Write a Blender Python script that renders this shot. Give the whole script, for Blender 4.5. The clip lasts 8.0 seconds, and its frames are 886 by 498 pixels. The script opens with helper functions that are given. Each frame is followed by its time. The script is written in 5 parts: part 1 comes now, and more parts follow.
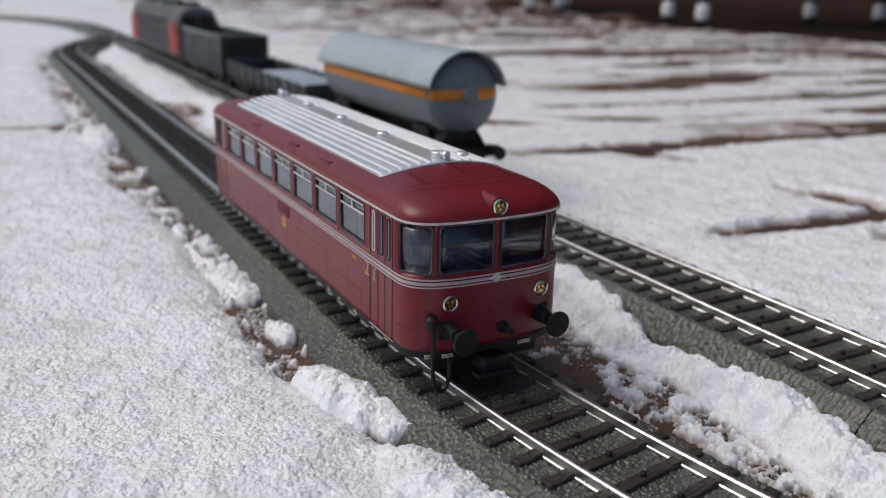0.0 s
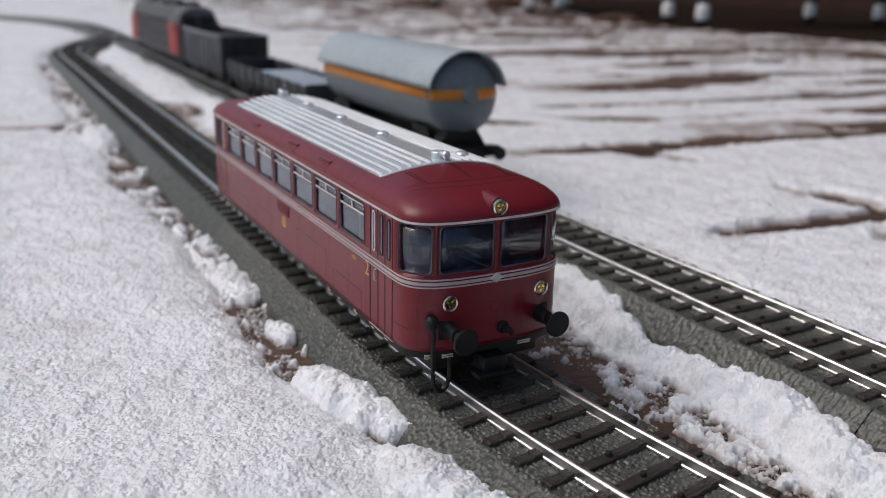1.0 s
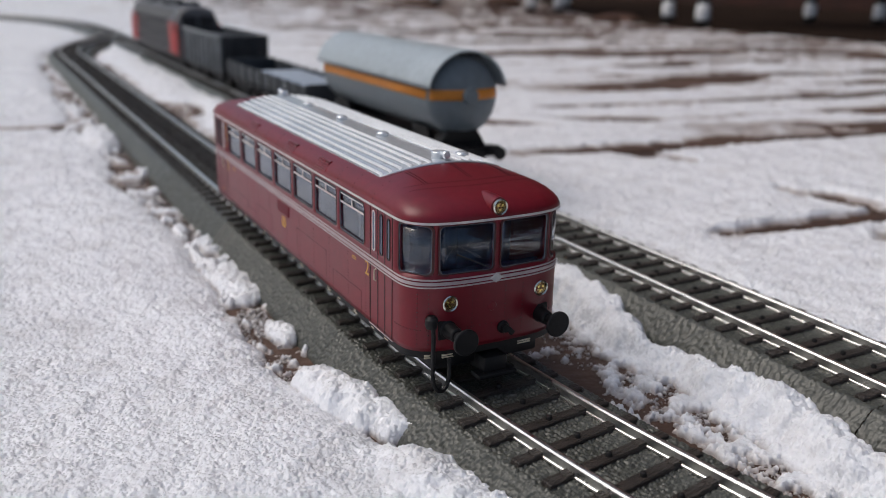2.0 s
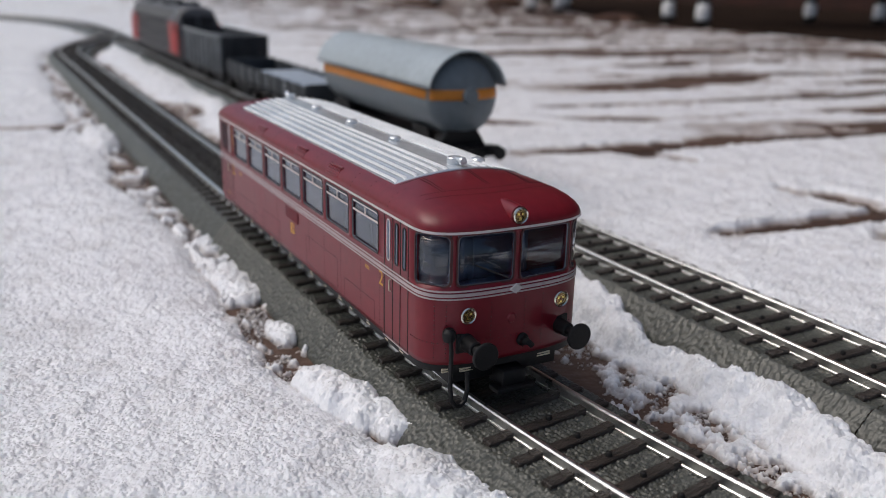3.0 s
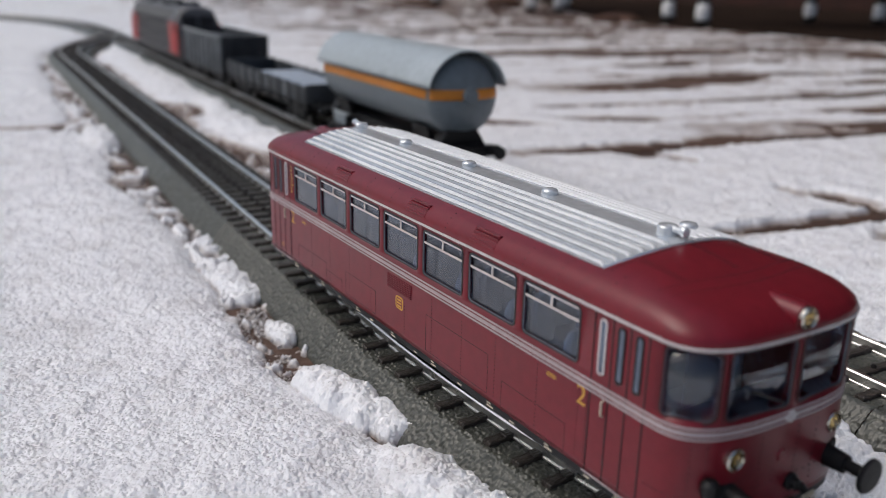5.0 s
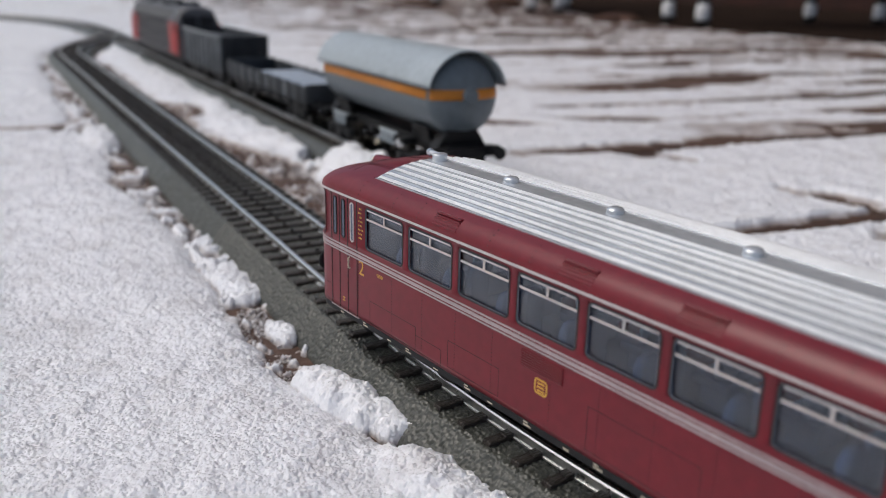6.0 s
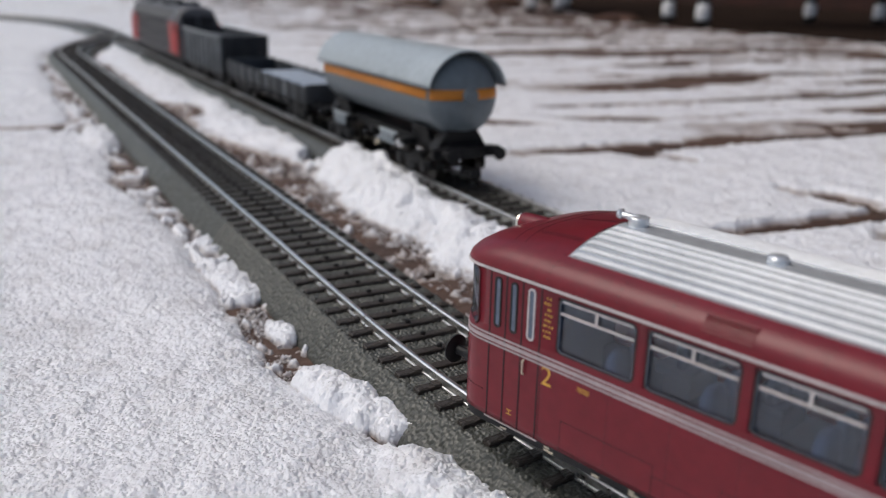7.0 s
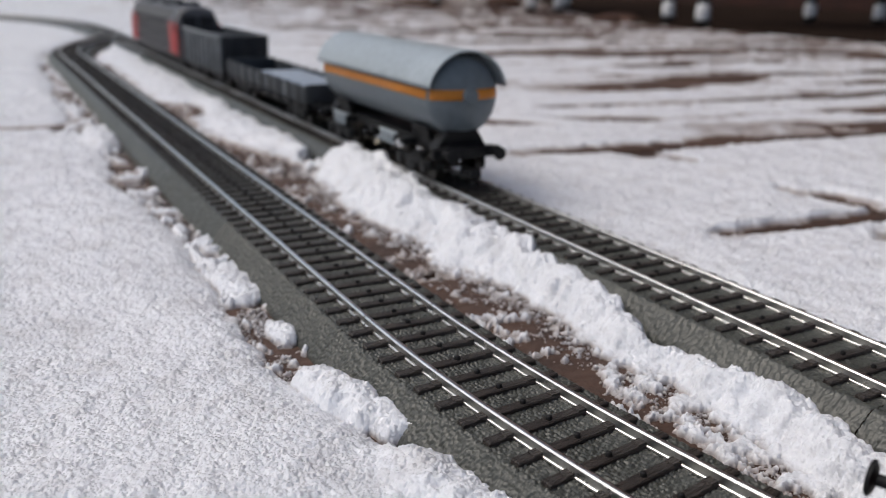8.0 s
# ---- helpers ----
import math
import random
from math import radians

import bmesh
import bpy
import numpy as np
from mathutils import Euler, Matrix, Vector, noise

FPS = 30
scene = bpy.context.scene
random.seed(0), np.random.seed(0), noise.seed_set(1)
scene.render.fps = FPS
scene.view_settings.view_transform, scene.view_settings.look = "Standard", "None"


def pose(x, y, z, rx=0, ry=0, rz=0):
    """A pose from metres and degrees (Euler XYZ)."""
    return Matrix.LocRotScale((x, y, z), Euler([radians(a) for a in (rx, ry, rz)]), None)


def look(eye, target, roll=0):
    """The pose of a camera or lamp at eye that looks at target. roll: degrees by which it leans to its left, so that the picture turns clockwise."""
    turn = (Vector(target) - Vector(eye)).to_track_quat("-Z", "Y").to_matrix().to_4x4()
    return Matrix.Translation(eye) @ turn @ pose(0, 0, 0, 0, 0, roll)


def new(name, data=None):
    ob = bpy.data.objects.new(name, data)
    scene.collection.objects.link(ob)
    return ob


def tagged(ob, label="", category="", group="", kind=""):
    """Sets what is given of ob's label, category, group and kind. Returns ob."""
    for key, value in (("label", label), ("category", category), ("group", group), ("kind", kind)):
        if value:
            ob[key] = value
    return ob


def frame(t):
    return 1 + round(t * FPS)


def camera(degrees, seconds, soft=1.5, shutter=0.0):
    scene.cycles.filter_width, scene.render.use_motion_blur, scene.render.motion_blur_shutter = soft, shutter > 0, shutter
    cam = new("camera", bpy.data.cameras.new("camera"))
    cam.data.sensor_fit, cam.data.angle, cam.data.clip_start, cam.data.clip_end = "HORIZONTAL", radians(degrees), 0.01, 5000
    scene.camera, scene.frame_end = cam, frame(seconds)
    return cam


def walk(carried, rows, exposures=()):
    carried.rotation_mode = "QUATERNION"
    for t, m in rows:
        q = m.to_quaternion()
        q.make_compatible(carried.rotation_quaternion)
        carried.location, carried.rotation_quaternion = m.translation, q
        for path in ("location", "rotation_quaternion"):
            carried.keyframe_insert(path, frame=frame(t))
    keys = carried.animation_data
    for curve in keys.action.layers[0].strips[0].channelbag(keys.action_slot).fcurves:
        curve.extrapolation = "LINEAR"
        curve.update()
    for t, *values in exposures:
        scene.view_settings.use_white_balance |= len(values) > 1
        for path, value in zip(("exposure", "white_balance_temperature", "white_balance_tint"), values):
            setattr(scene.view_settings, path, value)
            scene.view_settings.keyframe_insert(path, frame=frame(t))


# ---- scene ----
from mathutils.bvhtree import BVHTree

EXPOSURE = -0.37
WHITE = (6380, 8.0)

# ---- camera: a fixed stand low over the paving; a small-aperture phone lens focused on the near track ----
FOV = 54.417
cam = camera(FOV, 8.0, soft=0.7)
CAM_POSE = pose(0, 0, 0.08494, 90 - 17.460, 0, 0) @ pose(0, 0, 0, 0, 0, 1.321)
walk(cam, [(0.0, CAM_POSE), (8.0, CAM_POSE)], exposures=[(0.0, EXPOSURE, *WHITE), (8.0, EXPOSURE, *WHITE)])
cam.data.dof.use_dof = True
cam.data.dof.focus_distance = 0.160
cam.data.dof.aperture_fstop = 20.0

# ---- light: an overcast winter sky with a broad soft sun ----
world = bpy.data.worlds.new("overcast_sky")
scene.world = world
world.use_nodes = True
wn = world.node_tree.nodes
sky = wn.new("ShaderNodeTexSky")
sky.sky_type = "NISHITA"
sky.sun_disc = False
sky.sun_elevation = radians(57)
sky.sun_rotation = radians(272)
sky.air_density, sky.dust_density, sky.ozone_density = 1.0, 5.0, 1.6
wn["Background"].inputs["Strength"].default_value = 0.138
world.node_tree.links.new(sky.outputs[0], wn["Background"].inputs["Color"])
sun_data = bpy.data.lights.new("sun", "SUN")
sun_data.energy, sun_data.angle, sun_data.color = 1.0, radians(40), (1.0, 0.96, 0.92)
sun = new("sun", sun_data)
sun.matrix_basis = look((-1.3, 0.29, 2.0), (0, 0.25, 0))

# ---- materials ----


def material(name, color, rough=0.6, metal=0.0, var=0.12, var_scale=120.0, bump=0.0, bump_scale=900.0, second=None, spec=0.5, detail_scale=None, coat=0.0, stretch=None):
    """A surface with colour variation at two scales and fine relief."""
    m = bpy.data.materials.new(name)
    m.use_nodes = True
    n, l = m.node_tree.nodes, m.node_tree.links
    b = n["Principled BSDF"]
    b.inputs["Roughness"].default_value = rough
    b.inputs["Metallic"].default_value = metal
    b.inputs["Specular IOR Level"].default_value = spec
    b.inputs["Coat Weight"].default_value = coat
    tc = n.new("ShaderNodeTexCoord")
    where = tc.outputs["Object"]
    if stretch:
        mp = n.new("ShaderNodeMapping")
        mp.inputs["Scale"].default_value = stretch
        l.new(where, mp.inputs["Vector"])
        where = mp.outputs["Vector"]
    big = n.new("ShaderNodeTexNoise")
    big.inputs["Scale"].default_value = var_scale
    big.inputs["Detail"].default_value = 3
    fine = n.new("ShaderNodeTexNoise")
    fine.inputs["Scale"].default_value = detail_scale or var_scale * 9
    fine.inputs["Detail"].default_value = 2
    l.new(where, big.inputs["Vector"])
    l.new(where, fine.inputs["Vector"])
    add = n.new("ShaderNodeMath")
    add.operation = "ADD"
    half = n.new("ShaderNodeMath")
    half.operation = "MULTIPLY"
    half.inputs[1].default_value = 0.5
    l.new(big.outputs["Fac"], add.inputs[0])
    l.new(fine.outputs["Fac"], add.inputs[1])
    l.new(add.outputs[0], half.inputs[0])
    ramp = n.new("ShaderNodeValToRGB")
    dark = second or tuple(c * (1 - 2 * var) for c in color)
    ramp.color_ramp.elements[0].position, ramp.color_ramp.elements[1].position = 0.34, 0.66
    ramp.color_ramp.elements[0].color = (*dark, 1)
    ramp.color_ramp.elements[1].color = (*(tuple(min(1, c * (1 + var)) for c in color) if not second else color), 1)
    l.new(half.outputs[0], ramp.inputs["Fac"])
    l.new(ramp.outputs["Color"], b.inputs["Base Color"])
    rr = n.new("ShaderNodeMapRange")
    rr.inputs["To Min"].default_value, rr.inputs["To Max"].default_value = max(0.02, rough - 0.08), min(1, rough + 0.08)
    l.new(big.outputs["Fac"], rr.inputs["Value"])
    l.new(rr.outputs[0], b.inputs["Roughness"])
    if bump:
        bn = n.new("ShaderNodeTexNoise")
        bn.inputs["Scale"].default_value = bump_scale
        bn.inputs["Detail"].default_value = 3
        l.new(where, bn.inputs["Vector"])
        bu = n.new("ShaderNodeBump")
        bu.inputs["Strength"].default_value = bump
        bu.inputs["Distance"].default_value = 0.5 / bump_scale
        l.new(bn.outputs["Fac"], bu.inputs["Height"])
        l.new(bu.outputs["Normal"], b.inputs["Normal"])
    return m


def glass(name, tint, ior=1.5, rough=0.03):
    """Thin clear plastic pane: tinted transmission with a Fresnel gloss."""
    m = bpy.data.materials.new(name)
    m.use_nodes = True
    n, l = m.node_tree.nodes, m.node_tree.links
    n.remove(n["Principled BSDF"])
    t = n.new("ShaderNodeBsdfTransparent")
    t.inputs["Color"].default_value = (*tint, 1)
    g = n.new("ShaderNodeBsdfGlossy")
    g.inputs["Roughness"].default_value = rough
    lw = n.new("ShaderNodeLayerWeight")
    lw.inputs["Blend"].default_value = 0.5
    pw = n.new("ShaderNodeMath")
    pw.operation = "POWER"
    pw.inputs[1].default_value = 4.0
    l.new(lw.outputs["Facing"], pw.inputs[0])
    f = n.new("ShaderNodeMath")
    f.operation = "MULTIPLY_ADD"
    f.inputs[1].default_value = 0.9
    f.inputs[2].default_value = ((ior - 1) / (ior + 1)) ** 2
    l.new(pw.outputs[0], f.inputs[0])
    mx = n.new("ShaderNodeMixShader")
    l.new(f.outputs[0], mx.inputs[0])
    l.new(t.outputs[0], mx.inputs[1])
    l.new(g.outputs[0], mx.inputs[2])
    l.new(mx.outputs[0], n["Material Output"].inputs["Surface"])
    return m


RED = material("crimson_enamel", (0.165, 0.0088, 0.0180), 0.34, var=0.08, var_scale=60, bump=0.04, bump_scale=2500, spec=0.36, coat=0.10)
RED_DARK = material("crimson_shadow_gap", (0.02, 0.004, 0.005), 0.6)
SILVER_RIB = material("pale_silver_rib", (0.86, 0.87, 0.88), 0.35, metal=0.1, var=0.06, var_scale=70)
SILVER = material("silver_roof_paint", (0.70, 0.735, 0.765), 0.23, metal=0.5, var=0.08, var_scale=70, bump=0.05, bump_scale=2500)
BAND = material("grey_pink_waist_print", (0.44, 0.37, 0.38), 0.42, metal=0.1, var=0.1)
# body crimson darkened: painted shade for rivets and windscreen surrounds
RED_SHADE = material("painted_shade_red", (0.050, 0.003, 0.006), 0.45)
TRIM = material("silver_trim_print", (0.58, 0.54, 0.54), 0.45, metal=0.1, var=0.08)
BLACK = material("black_moulded_plastic", (0.009, 0.009, 0.010), 0.5, spec=0.3, var=0.2, var_scale=200, bump=0.1, bump_scale=1800)
DARKGREY = material("dark_grey_plastic", (0.035, 0.037, 0.04), 0.55, var=0.2, var_scale=150, bump=0.08, bump_scale=1800)
RIM = material("smoky_glazing_edge", (0.12, 0.13, 0.16), 0.2, var=0.2, var_scale=200)
RUBBER = material("window_gasket_black", (0.012, 0.010, 0.012), 0.5)
CHROME = material("nickel_rim", (0.72, 0.68, 0.60), 0.22, metal=1.0, var=0.05)
BRASS = material("golden_reflector", (0.86, 0.62, 0.24), 0.24, metal=1.0, var=0.25, var_scale=900)
LAMPBOWL = material("dark_lamp_bowl", (0.46, 0.36, 0.20), 0.2, metal=1.0, var=0.2, var_scale=900)
YELLOW = material("yellow_print", (0.60, 0.33, 0.05), 0.55)
CREAM = material("cream_print", (0.62, 0.55, 0.42), 0.55)
SEAT = material("blue_seat_plastic", (0.13, 0.19, 0.28), 0.5, var=0.15)
INNER = material("grey_blue_interior", (0.13, 0.16, 0.215), 0.6, var=0.15)
PANE = glass("clear_pane", (0.72, 0.79, 0.90), 1.85)
LENS = glass("lamp_lens", (1.0, 0.97, 0.9), 1.05)
RAILM = material("nickel_silver_rail", (0.95, 0.93, 0.90), 0.30, metal=1.0, var=0.08, var_scale=300, bump=0.08, bump_scale=1500)
TIEM = material("dark_brown_tie_plastic", (0.052, 0.041, 0.034), 0.5, var=0.25, var_scale=160, bump=0.9, bump_scale=420, stretch=(6.0, 0.7, 3.0))
STUD = material("burnished_contact_stud", (0.03, 0.028, 0.027), 0.45, metal=0.6)
BEDM = material("grey_ballast_plastic", (0.078, 0.080, 0.068), 0.34, var=0.2, var_scale=600, bump=0.2, bump_scale=2500, spec=0.5)
TANKM = material("grey_tank_paint", (0.165, 0.195, 0.215), 0.42, var=0.08, var_scale=40, bump=0.04, bump_scale=1500)
SHIELDM = material("pale_grey_shield_paint", (0.40, 0.45, 0.48), 0.38, var=0.08, var_scale=40)
ORANGE = material("orange_band_paint", (0.62, 0.22, 0.02), 0.45, var=0.08)
LOCOGREY = material("loco_grey_paint", (0.095, 0.096, 0.104), 0.45, var=0.12, var_scale=50)
LOCORED = material("loco_red_paint", (0.42, 0.02, 0.02), 0.42, var=0.1)
LOCODARK = material("loco_dark_red_paint", (0.07, 0.012, 0.014), 0.42, var=0.1)
GONDM = material("anthracite_wagon_paint", (0.036, 0.042, 0.050), 0.5, var=0.15)
GONDIN = material("near_black_wagon_inside", (0.010, 0.012, 0.016), 0.6, var=0.15)
RIBM = material("worn_pale_rib_edges", (0.27, 0.29, 0.31), 0.5, second=(0.10, 0.11, 0.12), var_scale=160)
LOADM = material("pale_blue_grey_load", (0.36, 0.42, 0.50), 0.6, var=0.15)
WHEELM = material("blackened_wheel_metal", (0.06, 0.055, 0.05), 0.35, metal=0.9)
PAVER = material("brown_paver_brick", (0.118, 0.064, 0.042), 0.7, second=(0.050, 0.027, 0.019), var_scale=14, bump=0.6, bump_scale=260)
JOINT = material("dark_sandy_joint", (0.075, 0.05, 0.036), 0.9, second=(0.03, 0.02, 0.015), var_scale=50, bump=0.7, bump_scale=400)
# wet brick brown, taken near black to hold the terrace's shade as well
WET_SHADED = material("bare_wet_shaded_terrace", (0.026, 0.015, 0.010), 0.92, spec=0.08, second=(0.012, 0.007, 0.005), var_scale=6, bump=0.3, bump_scale=90)
SNOW = material("crystalline_snow", (0.87, 0.88, 0.91), 0.45, var=0.03, var_scale=60, bump=0.35, bump_scale=2600, spec=0.4)


def snow_nodes():
    """Ice crystals that catch the light one by one, and thin snow through which the paving shows."""
    n, l = SNOW.node_tree.nodes, SNOW.node_tree.links
    b = n["Principled BSDF"]
    b.inputs["Subsurface Weight"].default_value = 0.35
    b.inputs["Subsurface Radius"].default_value = (1.0, 1.0, 1.0)
    b.inputs["Subsurface Scale"].default_value = 0.0016
    geo = n.new("ShaderNodeNewGeometry")
    vor = n.new("ShaderNodeTexVoronoi")
    vor.inputs["Scale"].default_value = 2000
    l.new(geo.outputs["Position"], vor.inputs["Vector"])
    # each crystal leans its own way
    lean = n.new("ShaderNodeVectorMath")
    lean.operation = "SUBTRACT"
    lean.inputs[1].default_value = (0.5, 0.5, 0.5)
    l.new(vor.outputs["Color"], lean.inputs[0])
    amount = n.new("ShaderNodeVectorMath")
    amount.operation = "SCALE"
    amount.inputs["Scale"].default_value = 0.65
    l.new(lean.outputs[0], amount.inputs[0])
    add = n.new("ShaderNodeVectorMath")
    add.operation = "ADD"
    l.new(b.inputs["Normal"].links[0].from_socket, add.inputs[0])
    l.new(amount.outputs[0], add.inputs[1])
    unit = n.new("ShaderNodeVectorMath")
    unit.operation = "NORMALIZE"
    l.new(add.outputs[0], unit.inputs[0])
    l.new(unit.outputs[0], b.inputs["Normal"])
    # and has its own polish
    sep = n.new("ShaderNodeSeparateColor")
    l.new(vor.outputs["Color"], sep.inputs[0])
    polish = n.new("ShaderNodeMapRange")
    polish.inputs["To Min"].default_value, polish.inputs["To Max"].default_value = 0.12, 0.75
    l.new(sep.outputs[1], polish.inputs["Value"])
    l.new(polish.outputs[0], b.inputs["Roughness"])
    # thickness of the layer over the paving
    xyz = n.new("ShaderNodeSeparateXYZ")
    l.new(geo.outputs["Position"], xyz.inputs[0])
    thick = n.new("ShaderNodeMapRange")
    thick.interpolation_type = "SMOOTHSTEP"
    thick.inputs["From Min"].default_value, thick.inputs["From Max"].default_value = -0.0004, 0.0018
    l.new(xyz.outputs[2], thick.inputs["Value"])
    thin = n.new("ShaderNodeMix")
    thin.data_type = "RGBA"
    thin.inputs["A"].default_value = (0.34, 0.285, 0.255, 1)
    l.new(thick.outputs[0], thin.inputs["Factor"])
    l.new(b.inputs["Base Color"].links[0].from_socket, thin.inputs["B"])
    # icy, grey-beige wet patches
    wet = n.new("ShaderNodeTexNoise")
    wet.inputs["Scale"].default_value, wet.inputs["Detail"].default_value, wet.inputs["Roughness"].default_value = 75, 6, 0.7
    l.new(geo.outputs["Position"], wet.inputs["Vector"])
    much = n.new("ShaderNodeMapRange")
    much.inputs["From Min"].default_value, much.inputs["From Max"].default_value = 0.50, 0.72
    much.inputs["To Max"].default_value = 0.75
    l.new(wet.outputs["Fac"], much.inputs["Value"])
    ice = n.new("ShaderNodeMix")
    ice.data_type = "RGBA"
    ice.inputs["B"].default_value = (0.62, 0.61, 0.615, 1)
    l.new(much.outputs[0], ice.inputs["Factor"])
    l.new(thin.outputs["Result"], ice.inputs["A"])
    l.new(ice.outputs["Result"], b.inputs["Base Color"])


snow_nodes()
WALLM = material("dark_red_brick", (0.075, 0.028, 0.020), 0.9, second=(0.03, 0.014, 0.011), var_scale=9, bump=0.4, bump_scale=120)
WHITEPL = material("white_plastic_cap", (0.72, 0.72, 0.72), 0.45, var=0.06)
BROWNBIT = material("dead_leaf_brown", (0.11, 0.05, 0.03), 0.8, second=(0.05, 0.022, 0.014), var_scale=60, bump=0.4, bump_scale=300)

# ---- shape helpers (things are modelled in millimetres) ----
MM = 0.001


def part(name, bm, mat, parent=None, label="", smooth=True, scale=MM, angle=35):
    """Links a bmesh as one mesh object under a thing or a part."""
    bmesh.ops.recalc_face_normals(bm, faces=bm.faces)
    for v in bm.verts:
        v.co *= scale
    me = bpy.data.meshes.new(name)
    for e in bm.edges:
        e.smooth = not (len(e.link_faces) == 2 and e.calc_face_angle(0) > radians(angle))
    for f in bm.faces:
        f.smooth = smooth
    bm.to_mesh(me)
    bm.free()
    me.materials.append(mat)
    ob = new(name, me)
    if parent is not None:
        ob.parent = parent
    if label:
        ob["label"] = label
    return ob


def box(bm, x0, x1, y0, y1, z0, z1, bev=0.0, seg=2):
    r = bmesh.ops.create_cube(bm, size=1)
    vs = r["verts"]
    for v in vs:
        v.co = Vector((x0 + (v.co.x + 0.5) * (x1 - x0), y0 + (v.co.y + 0.5) * (y1 - y0), z0 + (v.co.z + 0.5) * (z1 - z0)))
    if bev:
        es = {e for v in vs for e in v.link_edges}
        bmesh.ops.bevel(bm, geom=list(es), offset=bev, segments=seg, affect="EDGES", profile=0.5)
    return bm


def cyl(bm, a, b, r, r2=None, n=16):
    a, b = Vector(a), Vector(b)
    q = (b - a).to_track_quat("Z", "Y").to_matrix().to_4x4()
    m = Matrix.Translation((a + b) / 2) @ q
    bmesh.ops.create_cone(bm, cap_ends=True, segments=n, radius1=r, radius2=r if r2 is None else r2, depth=(b - a).length, matrix=m)
    return bm


def loft(bm, rings, closed=True, caps=True):
    """Joins rings of points into a skin."""
    vs = [[bm.verts.new(p) for p in ring] for ring in rings]
    n = len(vs[0])
    for a, b in zip(vs, vs[1:]):
        for i in range(n if closed else n - 1):
            j = (i + 1) % n
            bm.faces.new((a[i], a[j], b[j], b[i]))
    if caps and closed:
        bm.faces.new(list(reversed(vs[0])))
        bm.faces.new(vs[-1])
    return bm


def tube(bm, pts, r, n=8):
    pts = [Vector(p) for p in pts]
    rings = []
    for i, p in enumerate(pts):
        d = (pts[min(i + 1, len(pts) - 1)] - pts[max(i - 1, 0)]).normalized()
        side = d.cross(Vector((0.31, 0.2, 0.93))).normalized()
        up = side.cross(d)
        rings.append([p + (side * math.cos(k * math.tau / n) + up * math.sin(k * math.tau / n)) * r for k in range(n)])
    return loft(bm, rings)


def rounded(w, h, r, n=4):
    """Outline of a rounded rectangle about its centre, counter-clockwise."""
    out = []
    for cx, cy, a0 in ((w / 2 - r, h / 2 - r, 0), (-w / 2 + r, h / 2 - r, 90), (-w / 2 + r, -h / 2 + r, 180), (w / 2 - r, -h / 2 + r, 270)):
        for k in range(n + 1):
            a = radians(a0 + 90 * k / n)
            out.append((cx + r * math.cos(a), cy + r * math.sin(a)))
    return out


def lathe(bm, profile, axis_from, axis_to, n=20):
    """Turns (along, radius) pairs about an axis."""
    a, b = Vector(axis_from), Vector(axis_to)
    d = (b - a).normalized()
    side = d.cross(Vector((0.1, 0.3, 0.95))).normalized()
    up = side.cross(d)
    rings = [[a + d * t + (side * math.cos(k * math.tau / n) + up * math.sin(k * math.tau / n)) * max(r, 0.01) for k in range(n)] for t, r in profile]
    return loft(bm, rings)


def thing(name, label, category, m, group="", kind=""):
    ob = tagged(new(name), label, category, group, kind)
    ob.empty_display_size = 0.02
    ob.matrix_basis = m
    return ob


def letters(text, size, depth=0.02):
    """A bmesh of characters in the built-in font, in the xy plane, centred."""
    cu = bpy.data.curves.new("characters", "FONT")
    cu.body, cu.size, cu.extrude, cu.align_x, cu.align_y = text, size, depth, "CENTER", "CENTER"
    ob = new("characters", cu)
    me = bpy.data.meshes.new_from_object(ob.evaluated_get(bpy.context.evaluated_depsgraph_get()))
    bm = bmesh.new()
    bm.from_mesh(me)
    bpy.data.objects.remove(ob)
    bpy.data.meshes.remove(me)
    return bm


# ---- smooth noise on arrays ----
def lattice(ix, iy, seed):
    h = (ix.astype(np.int64) * 374761393 + iy.astype(np.int64) * 668265263 + seed * 1274126177) & 0x7FFFFFFF
    h = ((h ^ (h >> 13)) * 1274126177) & 0x7FFFFFFF
    return ((h ^ (h >> 16)) & 0xFFFF) / 65535.0


def vnoise(x, y, seed=0):
    ix, iy = np.floor(x), np.floor(y)
    fx, fy = x - ix, y - iy
    fx, fy = fx * fx * (3 - 2 * fx), fy * fy * (3 - 2 * fy)
    a, b = lattice(ix, iy, seed), lattice(ix + 1, iy, seed)
    c, d = lattice(ix, iy + 1, seed), lattice(ix + 1, iy + 1, seed)
    return (a * (1 - fx) + b * fx) * (1 - fy) + (c * (1 - fx) + d * fx) * fy


def fbm(x, y, scale, octaves=4, seed=0, gain=0.5):
    out, amp, tot = 0.0, 1.0, 0.0
    for o in range(octaves):
        out = out + amp * vnoise(x / scale * 2**o + 17.3 * o, y / scale * 2**o - 9.1 * o, seed + o)
        tot += amp
        amp *= gain
    return out / tot


def cells(x, y, seed=0, jitter=1.0):
    """Distance to the nearest scattered point, in cell widths."""
    ix, iy = np.floor(x), np.floor(y)
    best = np.full(np.shape(x), 9.0)
    for dx in (-1, 0, 1):
        for dy in (-1, 0, 1):
            px = ix + dx + 0.5 + jitter * (lattice(ix + dx, iy + dy, seed) - 0.5)
            py = iy + dy + 0.5 + jitter * (lattice(ix + dx, iy + dy, seed + 5) - 0.5)
            best = np.minimum(best, (px - x) ** 2 + (py - y) ** 2)
    return np.sqrt(best)


